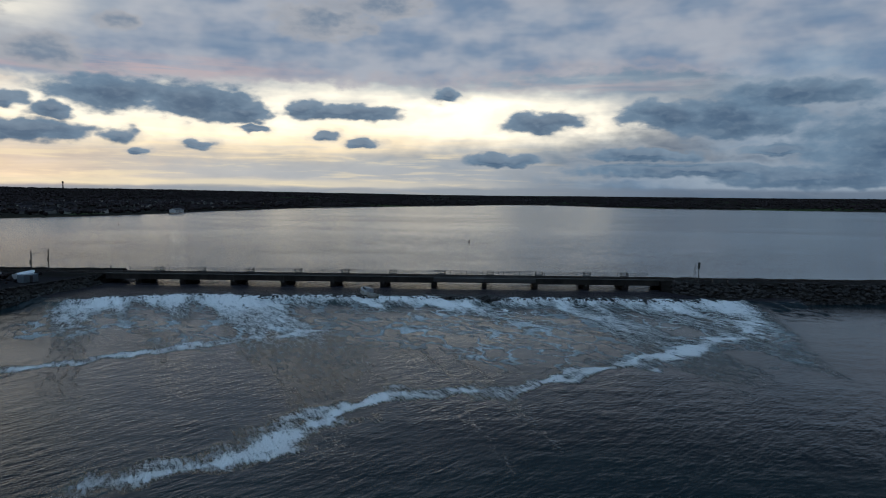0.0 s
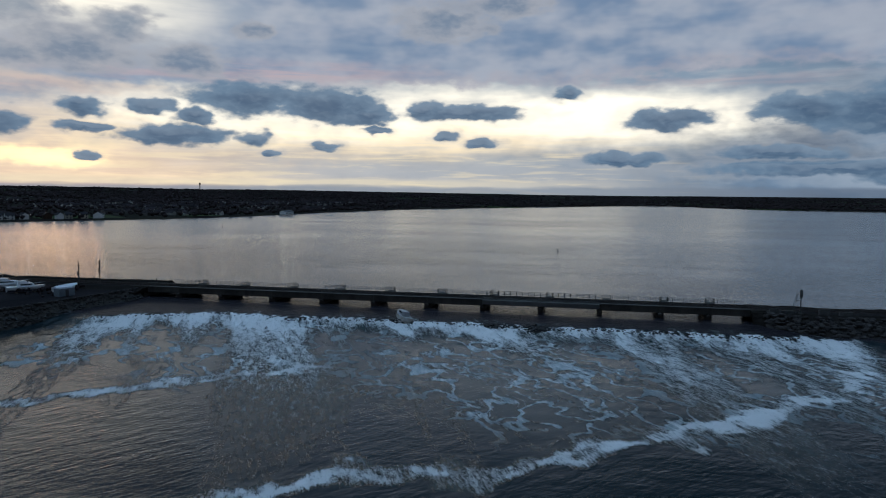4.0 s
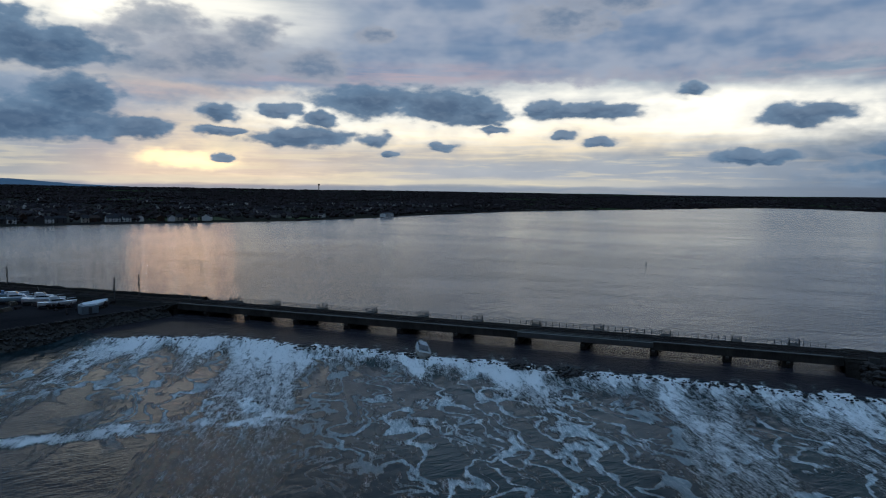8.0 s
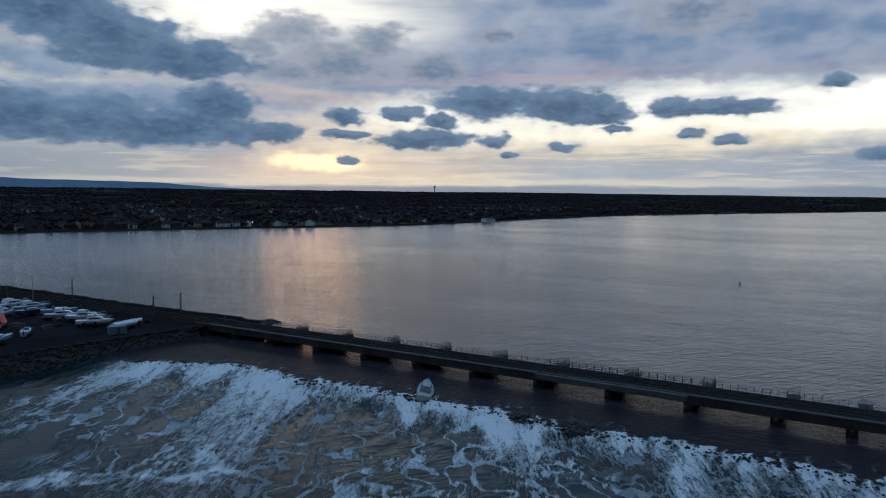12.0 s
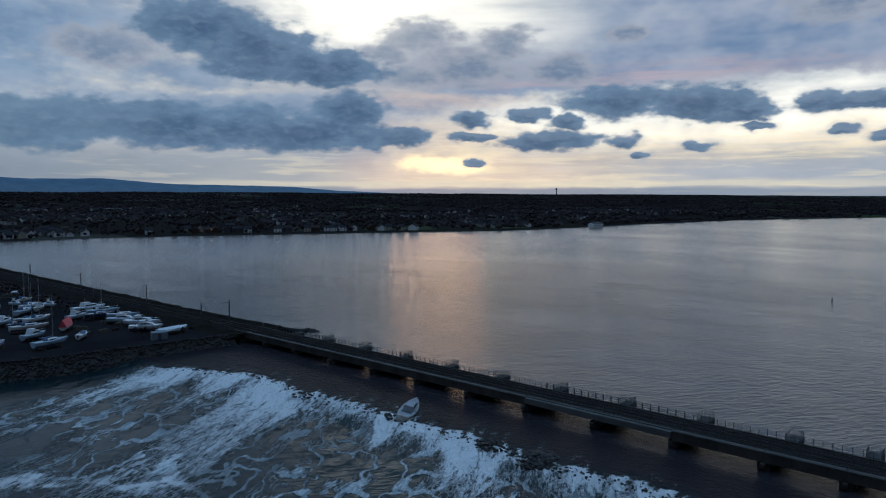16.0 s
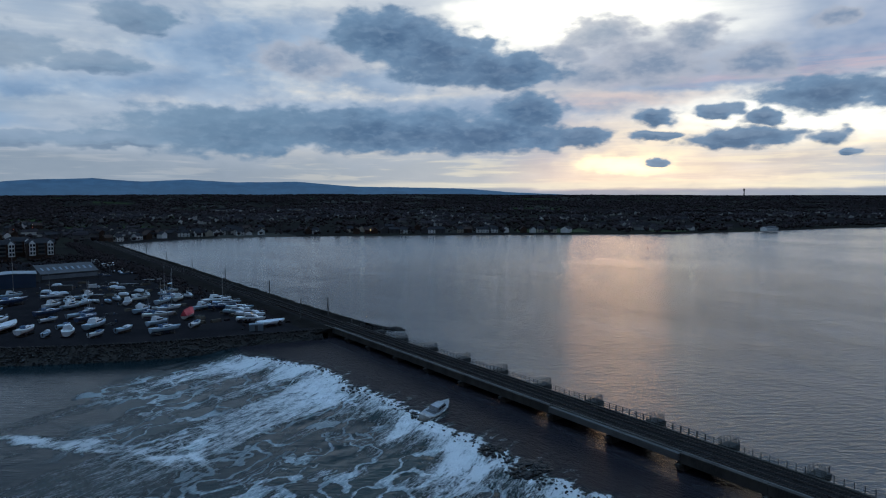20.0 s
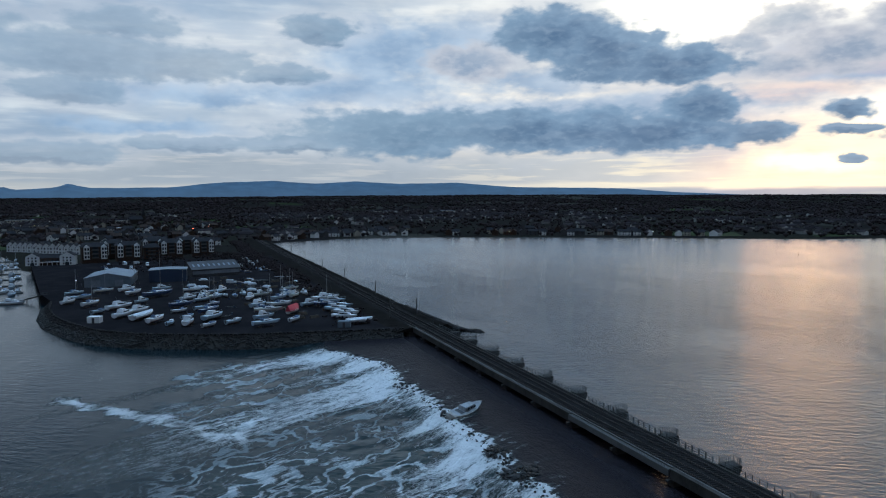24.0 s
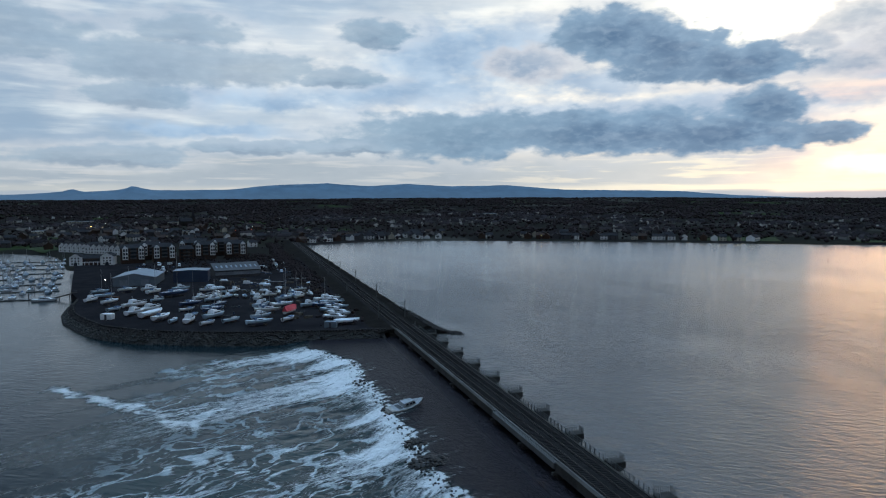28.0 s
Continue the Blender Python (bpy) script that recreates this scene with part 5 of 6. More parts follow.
    # low commercial buildings with pale flat roofs in the town
    for x, y, w, d, h, words in TOWN_BLOCKS:
        z = float(ground_height(np.array([x * 1.0]), np.array([y * 1.0]))[0])
        c = thing("commercial_building", words, "building", "commercial buildings in the town", pose(x, y, z - 0.2, 0, 0, 14))
        part("wall", Shape().box(-d, d, -w, w, 0, h), CREAM_WALL, c)
        part("roof", Shape().box(-d - 0.3, d + 0.3, -w - 0.3, w + 0.3, h, h + 0.35, 0.05), TARP_WHITE if "white" in words else PALE_METAL, c, "pale flat roof")
        n = max(3, int(w / 2))
        for i in range(n):
            yy = -w + (i + 0.5) * 2 * w / n
            part("window", Shape().box(d - 0.04, d + 0.08, yy - 0.7, yy + 0.7, h * 0.4, h * 0.8), GLASS, c)
        part("plant_box", Shape().box(-1.2, 1.2, -w * 0.4 - 1, -w * 0.4 + 1, h + 0.35, h + 1.5, 0.05), GREY_WALL, c)
    # church with a spire
    c = thing("church", "grey stone church with a tall spire among trees", "church", "", pose(-1080, -140, 9.0, 0, 0, 20) @ Matrix.Diagonal((0.75, 0.75, 0.75, 1)))
    part("nave", Shape().box(-6, 6, -14, 12, 0, 10), PIER_STONE, c)
    part("roof", Shape().loft([[(-6.5, y, 9.8), (6.5, y, 9.8), (0, y, 17)] for y in (-14.5, 12.5)]), SLATE, c)
    part("tower", Shape().box(-3.2, 3.2, 12, 18.5, 0, 19), PIER_STONE, c)
    part("spire", Shape().loft([[(-3.2, 12, 19), (3.2, 12, 19), (3.2, 18.5, 19), (-3.2, 18.5, 19)], [(-0.1, 15.1, 37), (0.1, 15.1, 37), (0.1, 15.3, 37), (-0.1, 15.3, 37)]]), SLATE, c)
    # water tower on the skyline
    x, y = -2283, 3635
    z = float(ground_height(np.array([x * 1.0]), np.array([y * 1.0]))[0])
    t = thing("water_tower", "tall thin tower on the far skyline", "tower", "", pose(x, y, z - 1, 0, 0, 0))
    part("shaft", Shape().tube((0, 0, 0), (0, 0, 34), 3.2, 2.6, 10), CONCRETE, t)
    part("head", Shape().tube((0, 0, 34), (0, 0, 45), 5.5, 5.0, 10), CONCRETE, t)
    # sailing club on the lagoon shore
    make_house("clubhouse", 11, 5, 4.2, 1.6, WHITE_WALL, GREY_ROOF, pose(-402, 752, 1.9, 0, 0, 84), "long white clubhouse at the lagoon's edge", "", 1, 6)
    make_house("waterside_house", 9, 5, 4.5, 3.0, WHITE_WALL, SLATE, pose(-524, 512, 2.2, 0, 0, 122), "long white waterside house with a slate roof", "", 1, 5)


make_sheds()


def make_lawn():
    for n, pts in enumerate([[(-556, 462), (-505, 535), (-560, 575), (-610, 500)], [(-462, 600), (-445, 650), (-480, 670), (-497, 625)], [(-640, -262), (-600, -236), (-640, -205), (-700, -240)]]):
        (ax, ay), (bx, by), (cx, cy), (dx, dy) = pts
        u, v = np.meshgrid(np.linspace(0, 1, 14), np.linspace(0, 1, 14))
        x = (ax * (1 - u) + bx * u) * (1 - v) + (dx * (1 - u) + cx * u) * v
        y = (ay * (1 - u) + by * u) * (1 - v) + (dy * (1 - u) + cy * u) * v
        z = np.maximum(ground_height(x, y), 0.6) + 0.5
        s = Shape()
        s.v = [(float(a), float(b), float(c)) for a, b, c in zip(x.ravel(), y.ravel(), z.ravel())]
        s.f = [(j * 14 + i, j * 14 + i + 1, j * 14 + i + 15, j * 14 + i + 14) for j in range(13) for i in range(13)]
        tagged(part("lawn", s, GRASS), "green mown park lawn by the shore", "lawn", kind="structure")


make_lawn()


# ---- railway furniture ----
def make_masts():
    def mast(x, y, arm, top):
        ob = thing("catenary_mast", "dark steel railway line mast with a bracket arm", "mast", "masts along the railway", pose(x, y, DECK_TOP - 0.36, 0, 0, 0))
        h = top - DECK_TOP + 0.36
        part("base", Shape().box(-0.3, 0.3, -0.3, 0.3, 0, 0.4, 0.04), CONCRETE, ob)
        part("post", Shape().box(-0.11, 0.11, -0.14, -0.10, 0.4, h).box(-0.11, 0.11, 0.10, 0.14, 0.4, h).box(-0.03, 0.03, -0.1, 0.1, 0.4, h), STEEL, ob)
        part("arm", Shape().tube((0, 0, h - 1.0), (0, arm * 2.4, h - 0.6), 0.05).tube((0, 0, h - 2.2), (0, arm * 2.4, h - 0.7), 0.04), STEEL, ob)
        part("insulator", Shape().tube((0, arm * 0.35, h - 0.98), (0, arm * 0.65, h - 0.9), 0.13, 0.13, 8), GREY_WALL, ob)
        part("tension_weight", Shape().tube((-0.35, 0, h * 0.42), (-0.35, 0, h * 0.6), 0.2, 0.2, 8), STEEL, ob)
        return ob
    for x in (-128.2, -188.6, -253, -318, -383, -448, -513, -578):
        mast(x, 9.6, -1, 10.0)
    for x in (-127, -212, -293, -340):
        mast(x, -1.4, 1, 10.2 if x > -200 else 7.6)


make_masts()


def make_signal():
    s = thing("signal_post", "dark railway signal post with a ladder and frame", "signal", "", pose(80.5, -2.6, DECK_TOP - 0.36, 0, 0, 12))
    part("base", Shape().box(-0.5, 0.5, -0.5, 0.5, 0, 0.4, 0.05), CONCRETE, s)
    part("post", Shape().tube((0, 0, 0.4), (0, 0, 6.4), 0.14, 0.1, 8), STEEL, s)
    part("signal_head", Shape().box(-0.35, 0.35, -0.16, 0.12, 4.3, 6.2, 0.05), STEEL, s)
    part("ladder", Shape().tube((-1.9, 0, 0), (-0.7, 0, 5.6), 0.04, n=4).tube((-2.4, 0, 0), (-1.1, 0, 5.6), 0.04, n=4), STEEL, s)
    for i in range(11):
        z = 0.5 + i * 0.48
        f = z / 5.6
        part("rung", Shape().tube((-1.9 + 1.2 * f, 0, z), (-2.4 + 1.3 * f, 0, z), 0.025, n=4), STEEL, s)
    part("cage", Shape().box(-1.3, -0.2, -0.4, 0.4, 3.6, 3.66).tube((-1.3, -0.4, 3.6), (-1.3, -0.4, 4.7), 0.03, n=4).tube((-1.3, -0.4, 4.7), (-0.2, -0.4, 4.7), 0.03, n=4), STEEL, s)
    for x, y, h, w in ((86, -2.2, 1.3, 1.2), (91, -2.0, 0.9, 1.5), (74.5, -1.6, 1.0, 0.9), (77.8, -1.9, 0.7, 1.6)):
        c = thing("equipment_cabinet", "dark grey trackside equipment cabinet", "cabinet", "trackside cabinets", pose(x, y, DECK_TOP - 0.36, 0, 0, 0))
        part("body", Shape().box(-w, w, -0.4, 0.4, 0, h, 0.05), STEEL, c)
        part("lid", Shape().box(-w - 0.06, w + 0.06, -0.48, 0.48, h, h + 0.08), CONCRETE, c)
    p = thing("marker_post", "slim dark post at the end of the railing", "post", "", pose(-106.5, 8.4, DECK_TOP - 0.36, 0, 0, 0))
    part("post", Shape().tube((0, 0, 0), (0, 0, 1.9), 0.13, 0.13, 8), STEEL, p)
    part("plate", Shape().box(-0.25, 0.25, -0.17, -0.13, 1.1, 1.7), STEEL, p)


make_signal()

# ---- boats ----
def hull_shape(L, B, H, sheer=0.15, full=0.72, tilt_bow=0.9):
    """Hull from stern at x = -L/2 to bow at x = L/2, keel at z = 0, deck at z = H."""
    rings = []
    for i in range(9):
        u = i / 8
        x = -L / 2 + u * L
        w = B / 2 * (full + (1 - full) * math.sin(min(u / 0.45, 1) * 1.57)) * (1 - max(0, (u - 0.45) / 0.55) ** 2.2) + 0.02
        deck = H * (1 + sheer * (2 * u - 0.9) ** 2)
        keel = 0.0 + H * 0.85 * max(0, (u - 0.72) / 0.28) ** 2
        rings.append([(x + tilt_bow * 0.0, -w, deck), (x, -w * 0.96, keel + (deck - keel) * 0.55), (x, -w * 0.62, keel + (deck - keel) * 0.16), (x, 0, keel),
                      (x, w * 0.62, keel + (deck - keel) * 0.16), (x, w * 0.96, keel + (deck - keel) * 0.55), (x, w, deck)])
    return Shape().loft(rings)


def cabin_shape(x0, x1, w, z0, z1, rake=0.5):
    return Shape().loft([[(x0, -w, z0), (x1, -w * 0.75, z0), (x1, w * 0.75, z0), (x0, w, z0)], [(x0 + 0.1, -w * 0.86, z1), (x1 - rake, -w * 0.66, z1), (x1 - rake, w * 0.66, z1), (x0 + 0.1, w * 0.86, z1)]])


def cradle(ob, L, B, lift):
    for sx in (-0.25, 0.2):
        part("bearer", Shape().box(sx * L - 0.15, sx * L + 0.15, -B * 0.45, B * 0.45, 0, 0.25), PROP, ob)
        for sy in (-1, 1):
            part("prop", Shape().tube((sx * L, sy * B * 0.55, 0), (sx * L, sy * B * 0.36, lift + 0.5), 0.07, n=5), PROP, ob)


def make_boat(kind, x, y, z, L, turn, rng, ashore=True, group="boats laid up in the yard"):
    B = L * (0.30 if kind != "motor" else 0.33)
    H = 0.72 + L * 0.066
    hulls = {"sail": [(GEL_WHITE, "white"), (GEL_BLUE, "navy"), (GEL_CREAM, "faded cream"), (GEL_PALE_BLUE, "pale blue"), (GEL_WHITE, "white")],
             "motor": [(GEL_WHITE, "white"), (GEL_WHITE, "white"), (GEL_CREAM, "cream"), (GEL_PALE_BLUE, "pale blue")],
             "dinghy": [(GEL_WHITE, "white"), (GEL_CREAM, "faded"), (GEL_PALE_BLUE, "pale blue")], "hulk": [(GEL_WHITE, "white")], "tarp": [(GEL_CREAM, "cream")]}
    mat, colour = rng.choice(hulls[kind])
    where = "propped in the boatyard" if ashore else "moored at a marina pontoon"
    names = {"sail": ("sailing_yacht", f"{colour} sailing yacht with bare mast {where}", "yacht"), "motor": ("motor_cruiser", f"{colour} motor cruiser with a cabin {where}", "motor boat"),
             "dinghy": ("open_boat", f"small {colour} open boat {where}", "boat"), "hulk": ("covered_hull", f"long white wrapped hull {where}", "boat"),
             "tarp": ("covered_boat", f"boat under a bright red tarpaulin {where}", "boat")}
    name, label, cat = names[kind]
    lift = {"sail": 0.8, "motor": 0.45, "dinghy": 0.3, "hulk": 0.5, "tarp": 0.6}[kind] if ashore else -0.45
    ob = thing(name, label, cat, group, pose(x, y, z, 0, 0, turn))

    def up(shape):
        shape.v = [(a, b, c + lift) for a, b, c in shape.v]
        return shape
    part("hull", up(hull_shape(L, B, H)), mat, ob)
    low = hull_shape(L * 0.97, B * 0.97, H)
    low.v = [(a, b * 1.025, min(c, H * 0.36) - 0.02) for a, b, c in low.v]
    part("bottom", up(low), rng.choice((ANTIFOUL, ANTIFOUL_RED, ANTIFOUL)), ob)
    if ashore:
        cradle(ob, L, B, lift)
    if kind == "sail":
        if ashore:
            part("keel", Shape().loft([[(-0.8, -0.12, 0.1), (0.9, -0.12, 0.1), (0.9, 0.12, 0.1), (-0.8, 0.12, 0.1)], [(-1.1, -0.16, lift + 0.15), (1.3, -0.16, lift + 0.15), (1.3, 0.16, lift + 0.15), (-1.1, 0.16, lift + 0.15)]]), ANTIFOUL, ob)
        part("coachroof", up(cabin_shape(-L * 0.14, L * 0.24, B * 0.3, H * 0.98, H + 0.5)), GEL_WHITE, ob)
        for sy in (-1, 1):
            part("window", up(Shape().box(-L * 0.08, L * 0.1, sy * B * 0.275 - 0.03, sy * B * 0.275 + 0.03, H + 0.15, H + 0.38)), GLASS, ob)
        part("cockpit", up(Shape().box(-L * 0.42, -L * 0.15, -B * 0.22, B * 0.22, H * 0.97, H * 1.06)), GEL_CREAM, ob)
        part("spray_hood", up(cabin_shape(-L * 0.2, -L * 0.1, B * 0.26, H + 0.1, H + 1.0, 0.3)), rng.choice((TARP_BLUE, TARP_BLUE, TARP_WHITE)), ob)
        if rng.random() < 0.85:
            mh = L * 1.22
            part("mast", up(Shape().tube((L * 0.07, 0, H * 0.9), (L * 0.07, 0, H + mh), 0.09, 0.06, 6)), ALU, ob)
            part("spreader", up(Shape().tube((L * 0.07, -0.8, H + mh * 0.55), (L * 0.07, 0.8, H + mh * 0.55), 0.03, n=4)), ALU, ob)
            part("boom", up(Shape().tube((L * 0.06, 0, H + 1.0), (-L * 0.32, 0, H + 1.0), 0.13, 0.1, 6)), TARP_BLUE, ob)
            part("forestay", up(Shape().tube((L * 0.07, 0, H + mh), (L * 0.49, 0, H * 1.15), 0.018, n=3)), STEEL, ob)
    elif kind == "motor":
        part("cabin", up(cabin_shape(-L * 0.22, L * 0.26, B * 0.4, H * 0.95, H + 0.85, 0.9)), GEL_WHITE, ob)
        part("wheelhouse", up(cabin_shape(-L * 0.2, L * 0.06, B * 0.34, H + 0.85, H + 1.65, 0.7)), GEL_WHITE, ob)
        for sy in (-1, 1):
            part("window", up(Shape().box(-L * 0.16, L * 0.14, sy * B * 0.355 - 0.03, sy * B * 0.365 + 0.03, H + 0.4, H + 0.8)), GLASS, ob)
        part("windscreen", up(Shape().loft([[(L * 0.04, -B * 0.22, H + 1.1), (L * 0.055, -B * 0.22, H + 1.1), (L * 0.055, B * 0.22, H + 1.1), (L * 0.04, B * 0.22, H + 1.1)],
                                            [(-L * 0.015, -B * 0.2, H + 1.75), (0.0, -B * 0.2, H + 1.75), (0.0, B * 0.2, H + 1.75), (-L * 0.015, B * 0.2, H + 1.75)]])), GLASS, ob)
        part("cockpit", up(Shape().box(-L * 0.46, -L * 0.23, -B * 0.33, B * 0.33, H * 0.97, H * 1.05)), GEL_CREAM, ob)
        part("bow_rail", up(Shape().tube((L * 0.1, -B * 0.42, H + 0.6), (L * 0.47, 0, H + 0.95), 0.03, n=4).tube((L * 0.47, 0, H + 0.95), (L * 0.1, B * 0.42, H + 0.6), 0.03, n=4)), ALU, ob)
        if rng.random() < 0.5:
            part("aerial_mast", up(Shape().tube((-L * 0.1, 0, H + 1.9), (-L * 0.14, 0, H + 3.4), 0.05, n=4)), ALU, ob)
    elif kind == "dinghy":
        part("thwart", up(Shape().box(-L * 0.1, L * 0.02, -B * 0.4, B * 0.4, H * 0.9, H * 1.02)), PROP, ob)
        part("cuddy", up(cabin_shape(L * 0.05, L * 0.36, B * 0.3, H * 0.98, H + 0.45)), rng.choice((GEL_WHITE, TARP_BLUE)), ob)
        part("outboard", up(Shape().box(-L * 0.5 - 0.3, -L * 0.5 + 0.02, -0.15, 0.15, H * 0.4, H + 0.35, 0.05)), GEL_DARK, ob)
    else:
        cover = TARP_RED if kind == "tarp" else TARP_WHITE
        rise = 2.1 if kind == "tarp" else 0.6
        rings = [[(-L / 2 * f, -B * 0.53 * g, H * 0.82), (-L / 2 * f, 0, H + rise * (0.75 + 0.25 * g)), (-L / 2 * f, B * 0.53 * g, H * 0.82)] for f, g in ((1.01, 0.78), (0.5, 0.98), (0.0, 1.0), (-0.5, 0.8), (-0.98, 0.12))]
        part("cover", up(Shape().loft(rings)), cover, ob)
    return ob


YARD_BOATS_WEST = [("hulk", -162, -89, 15, 154), ("motor", -168, -96, 11, 147), ("sail", -150, -84, 11, 152), ("dinghy", -143, -79, 7, 161), ("motor", -142, -73, 11, 169),
                   ("motor", -150, -64, 12, 143), ("dinghy", -134, -66, 7, 135), ("sail", -164, -65, 10, 133), ("dinghy", -155, -73, 6.5, 137), ("sail", -185, -75, 11, 121),
                   ("dinghy", -171, -76, 7, 123), ("motor", -206, -72, 9, 133), ("sail", -223, -85, 16, 130), ("sail", -234, -96, 11, 150), ("motor", -190, -99, 12, 132),
                   ("dinghy", -181, -106, 8, 146), ("sail", -202, -111, 10, 146), ("motor", -176, -91, 11, 139)]
YARD_BOATS_EAST = [("sail", -127, -47, 10.5, 107), ("motor", -143, -46, 9, 121), ("dinghy", -134, -36, 8, 144), ("tarp", -151, -34, 9.5, 146), ("sail", -156, -43, 11, 87),
                   ("motor", -174, -45, 10, 137), ("sail", -170, -36, 10.5, 118), ("motor", -198, -46, 9, 160), ("sail", -190, -34, 11, 138), ("dinghy", -186, -44, 7, 158),
                   ("motor", -182, -15, 12.5, 99), ("sail", -156, -14, 10.5, 60), ("motor", -140, -15, 11.5, 40), ("hulk", -120, -15, 10, 95), ("sail", -163, -19, 9.5, 80),
                   ("motor", -131, -18, 10, 55), ("motor", -149, -17, 10.5, 50), ("motor", -172, -14, 11, 78)]
YARD_ROW = [(-212, -66), (-210, -60), (-209, -56), (-206, -52), (-210, -48), (-215, -40), (-214, -35.5), (-214, -29), (-201, -29.5), (-201, -25), (-202, -21)]


def make_boats():
    rng = random.Random(77)
    for rows in (YARD_BOATS_WEST, YARD_BOATS_EAST):
        for kind, x, y, L, a in rows:
            make_boat(kind, x, y, 3.0, L, a, rng)
    for x, y in YARD_ROW:
        make_boat("motor" if rng.random() < 0.6 else "dinghy", x, y, 3.0, rng.uniform(5.5, 7), rng.uniform(5, 20), rng)
    # tight ranks of laid-up hulls
    for i in range(34):
        x, y = rng.uniform(-232, -128), rng.uniform(-104, -24)
        if any(math.hypot(x - q[1], y - q[2]) < 6.5 for q in YARD_BOATS_WEST + YARD_BOATS_EAST) or y < -60 - (x + 125) * -0.42 - 20 or (-200 < x < -150 and -62 < y < -50):
            continue
        make_boat(rng.choice(("sail", "motor", "motor", "dinghy")), x, y, 3.0, rng.uniform(6.5, 10), rng.uniform(100, 155), rng)
    # more hulls towards the sheds
    for kind, x, y, a in (("sail", -245, -110, 120), ("motor", -246, -84, 110), ("sail", -232, -70, 95), ("motor", -250, -100, 140), ("dinghy", -228, -118, 130), ("sail", -241, -122, 120), ("motor", -214, -121, 150)):
        make_boat(kind, x, y, 3.0, rng.uniform(8, 11), a, rng)
    # marina: pontoons with finger berths and moored boats
    protos = [make_boat("sail", -306, -185, SEA_Z, 10, 100, rng, False, "boats in the marina"), make_boat("motor", -322, -186, SEA_Z, 9.5, 100, rng, False, "boats in the marina"),
              make_boat("motor", -336, -187, SEA_Z, 8, 280, rng, False, "boats in the marina"), make_boat("sail", -350, -190, SEA_Z, 9, 280, rng, False, "boats in the marina")]
    for row in range(8):
        x0 = -263 - row * 36
        a, b = Vector((x0, -147 - row * 7.0)), Vector((x0 + 6, -330))
        if a.y - b.y < 20:
            continue
        p = thing("pontoon", "grey floating marina pontoon on piles", "pontoon", "marina pontoons", pose(0, 0, 0))
        part("deck", Shape().loft([[(a.x - 1.2, a.y, z), (a.x + 1.2, a.y, z), (b.x + 1.2, b.y, z), (b.x - 1.2, b.y, z)] for z in (SEA_Z - 0.3, SEA_Z + 0.5)]), PONTOON, p)
        for i in range(7):
            q = a.lerp(b, (i + 0.5) / 7)
            part("mooring_post", Shape().tube((q.x, q.y, -4), (q.x, q.y, 2.4), 0.22, n=7), STEEL, p)
        n = int((a - b).length / 6.2)
        for i in range(n):
            q = a.lerp(b, (i + 0.6) / n)
            for side in (-1, 1):
                if rng.random() < 0.5 or (row == 0 and side > 0):
                    continue
                copy_thing(rng.choice(protos), pose(q.x + side * rng.uniform(6.5, 7.6), q.y, SEA_Z, 0, 0, 2 + (0 if side < 0 else 180) + rng.uniform(-3, 3)))
    # gangway from the quay down to the pontoons
    g = thing("gangway", "pale narrow gangway along the quay to the pontoons", "gangway", "", pose(0, 0, 0))
    line = [(-252, -136.0, 3.0), (-261.5, -148, -0.6)]
    for (ax, ay, az), (bx, by, bz) in zip(line, line[1:]):
        part("deck", Shape().loft([[(px, py - 1.0, pz), (px, py + 1.0, pz), (px, py + 1.0, pz + 0.2), (px, py - 1.0, pz + 0.2)] for px, py, pz in ((ax, ay, az), (bx, by, bz))]), PONTOON, g)
        for side in (-0.95, 0.95):
            part("hand_rail", Shape().tube((ax, ay + side, az + 1.2), (bx, by + side, bz + 1.2), 0.05, n=4), STEEL, g)
        for i in range(2):
            t = (i + 0.5) / 2
            px, py, pz = ax + (bx - ax) * t, ay + (by - ay) * t, az + (bz - az) * t
            part("pile", Shape().tube((px, py, -4), (px, py, pz), 0.25, n=7), STEEL, g)
    b = make_boat("motor", -256, -151, SEA_Z, 12, 88, rng, False, "boats in the marina")


make_boats()


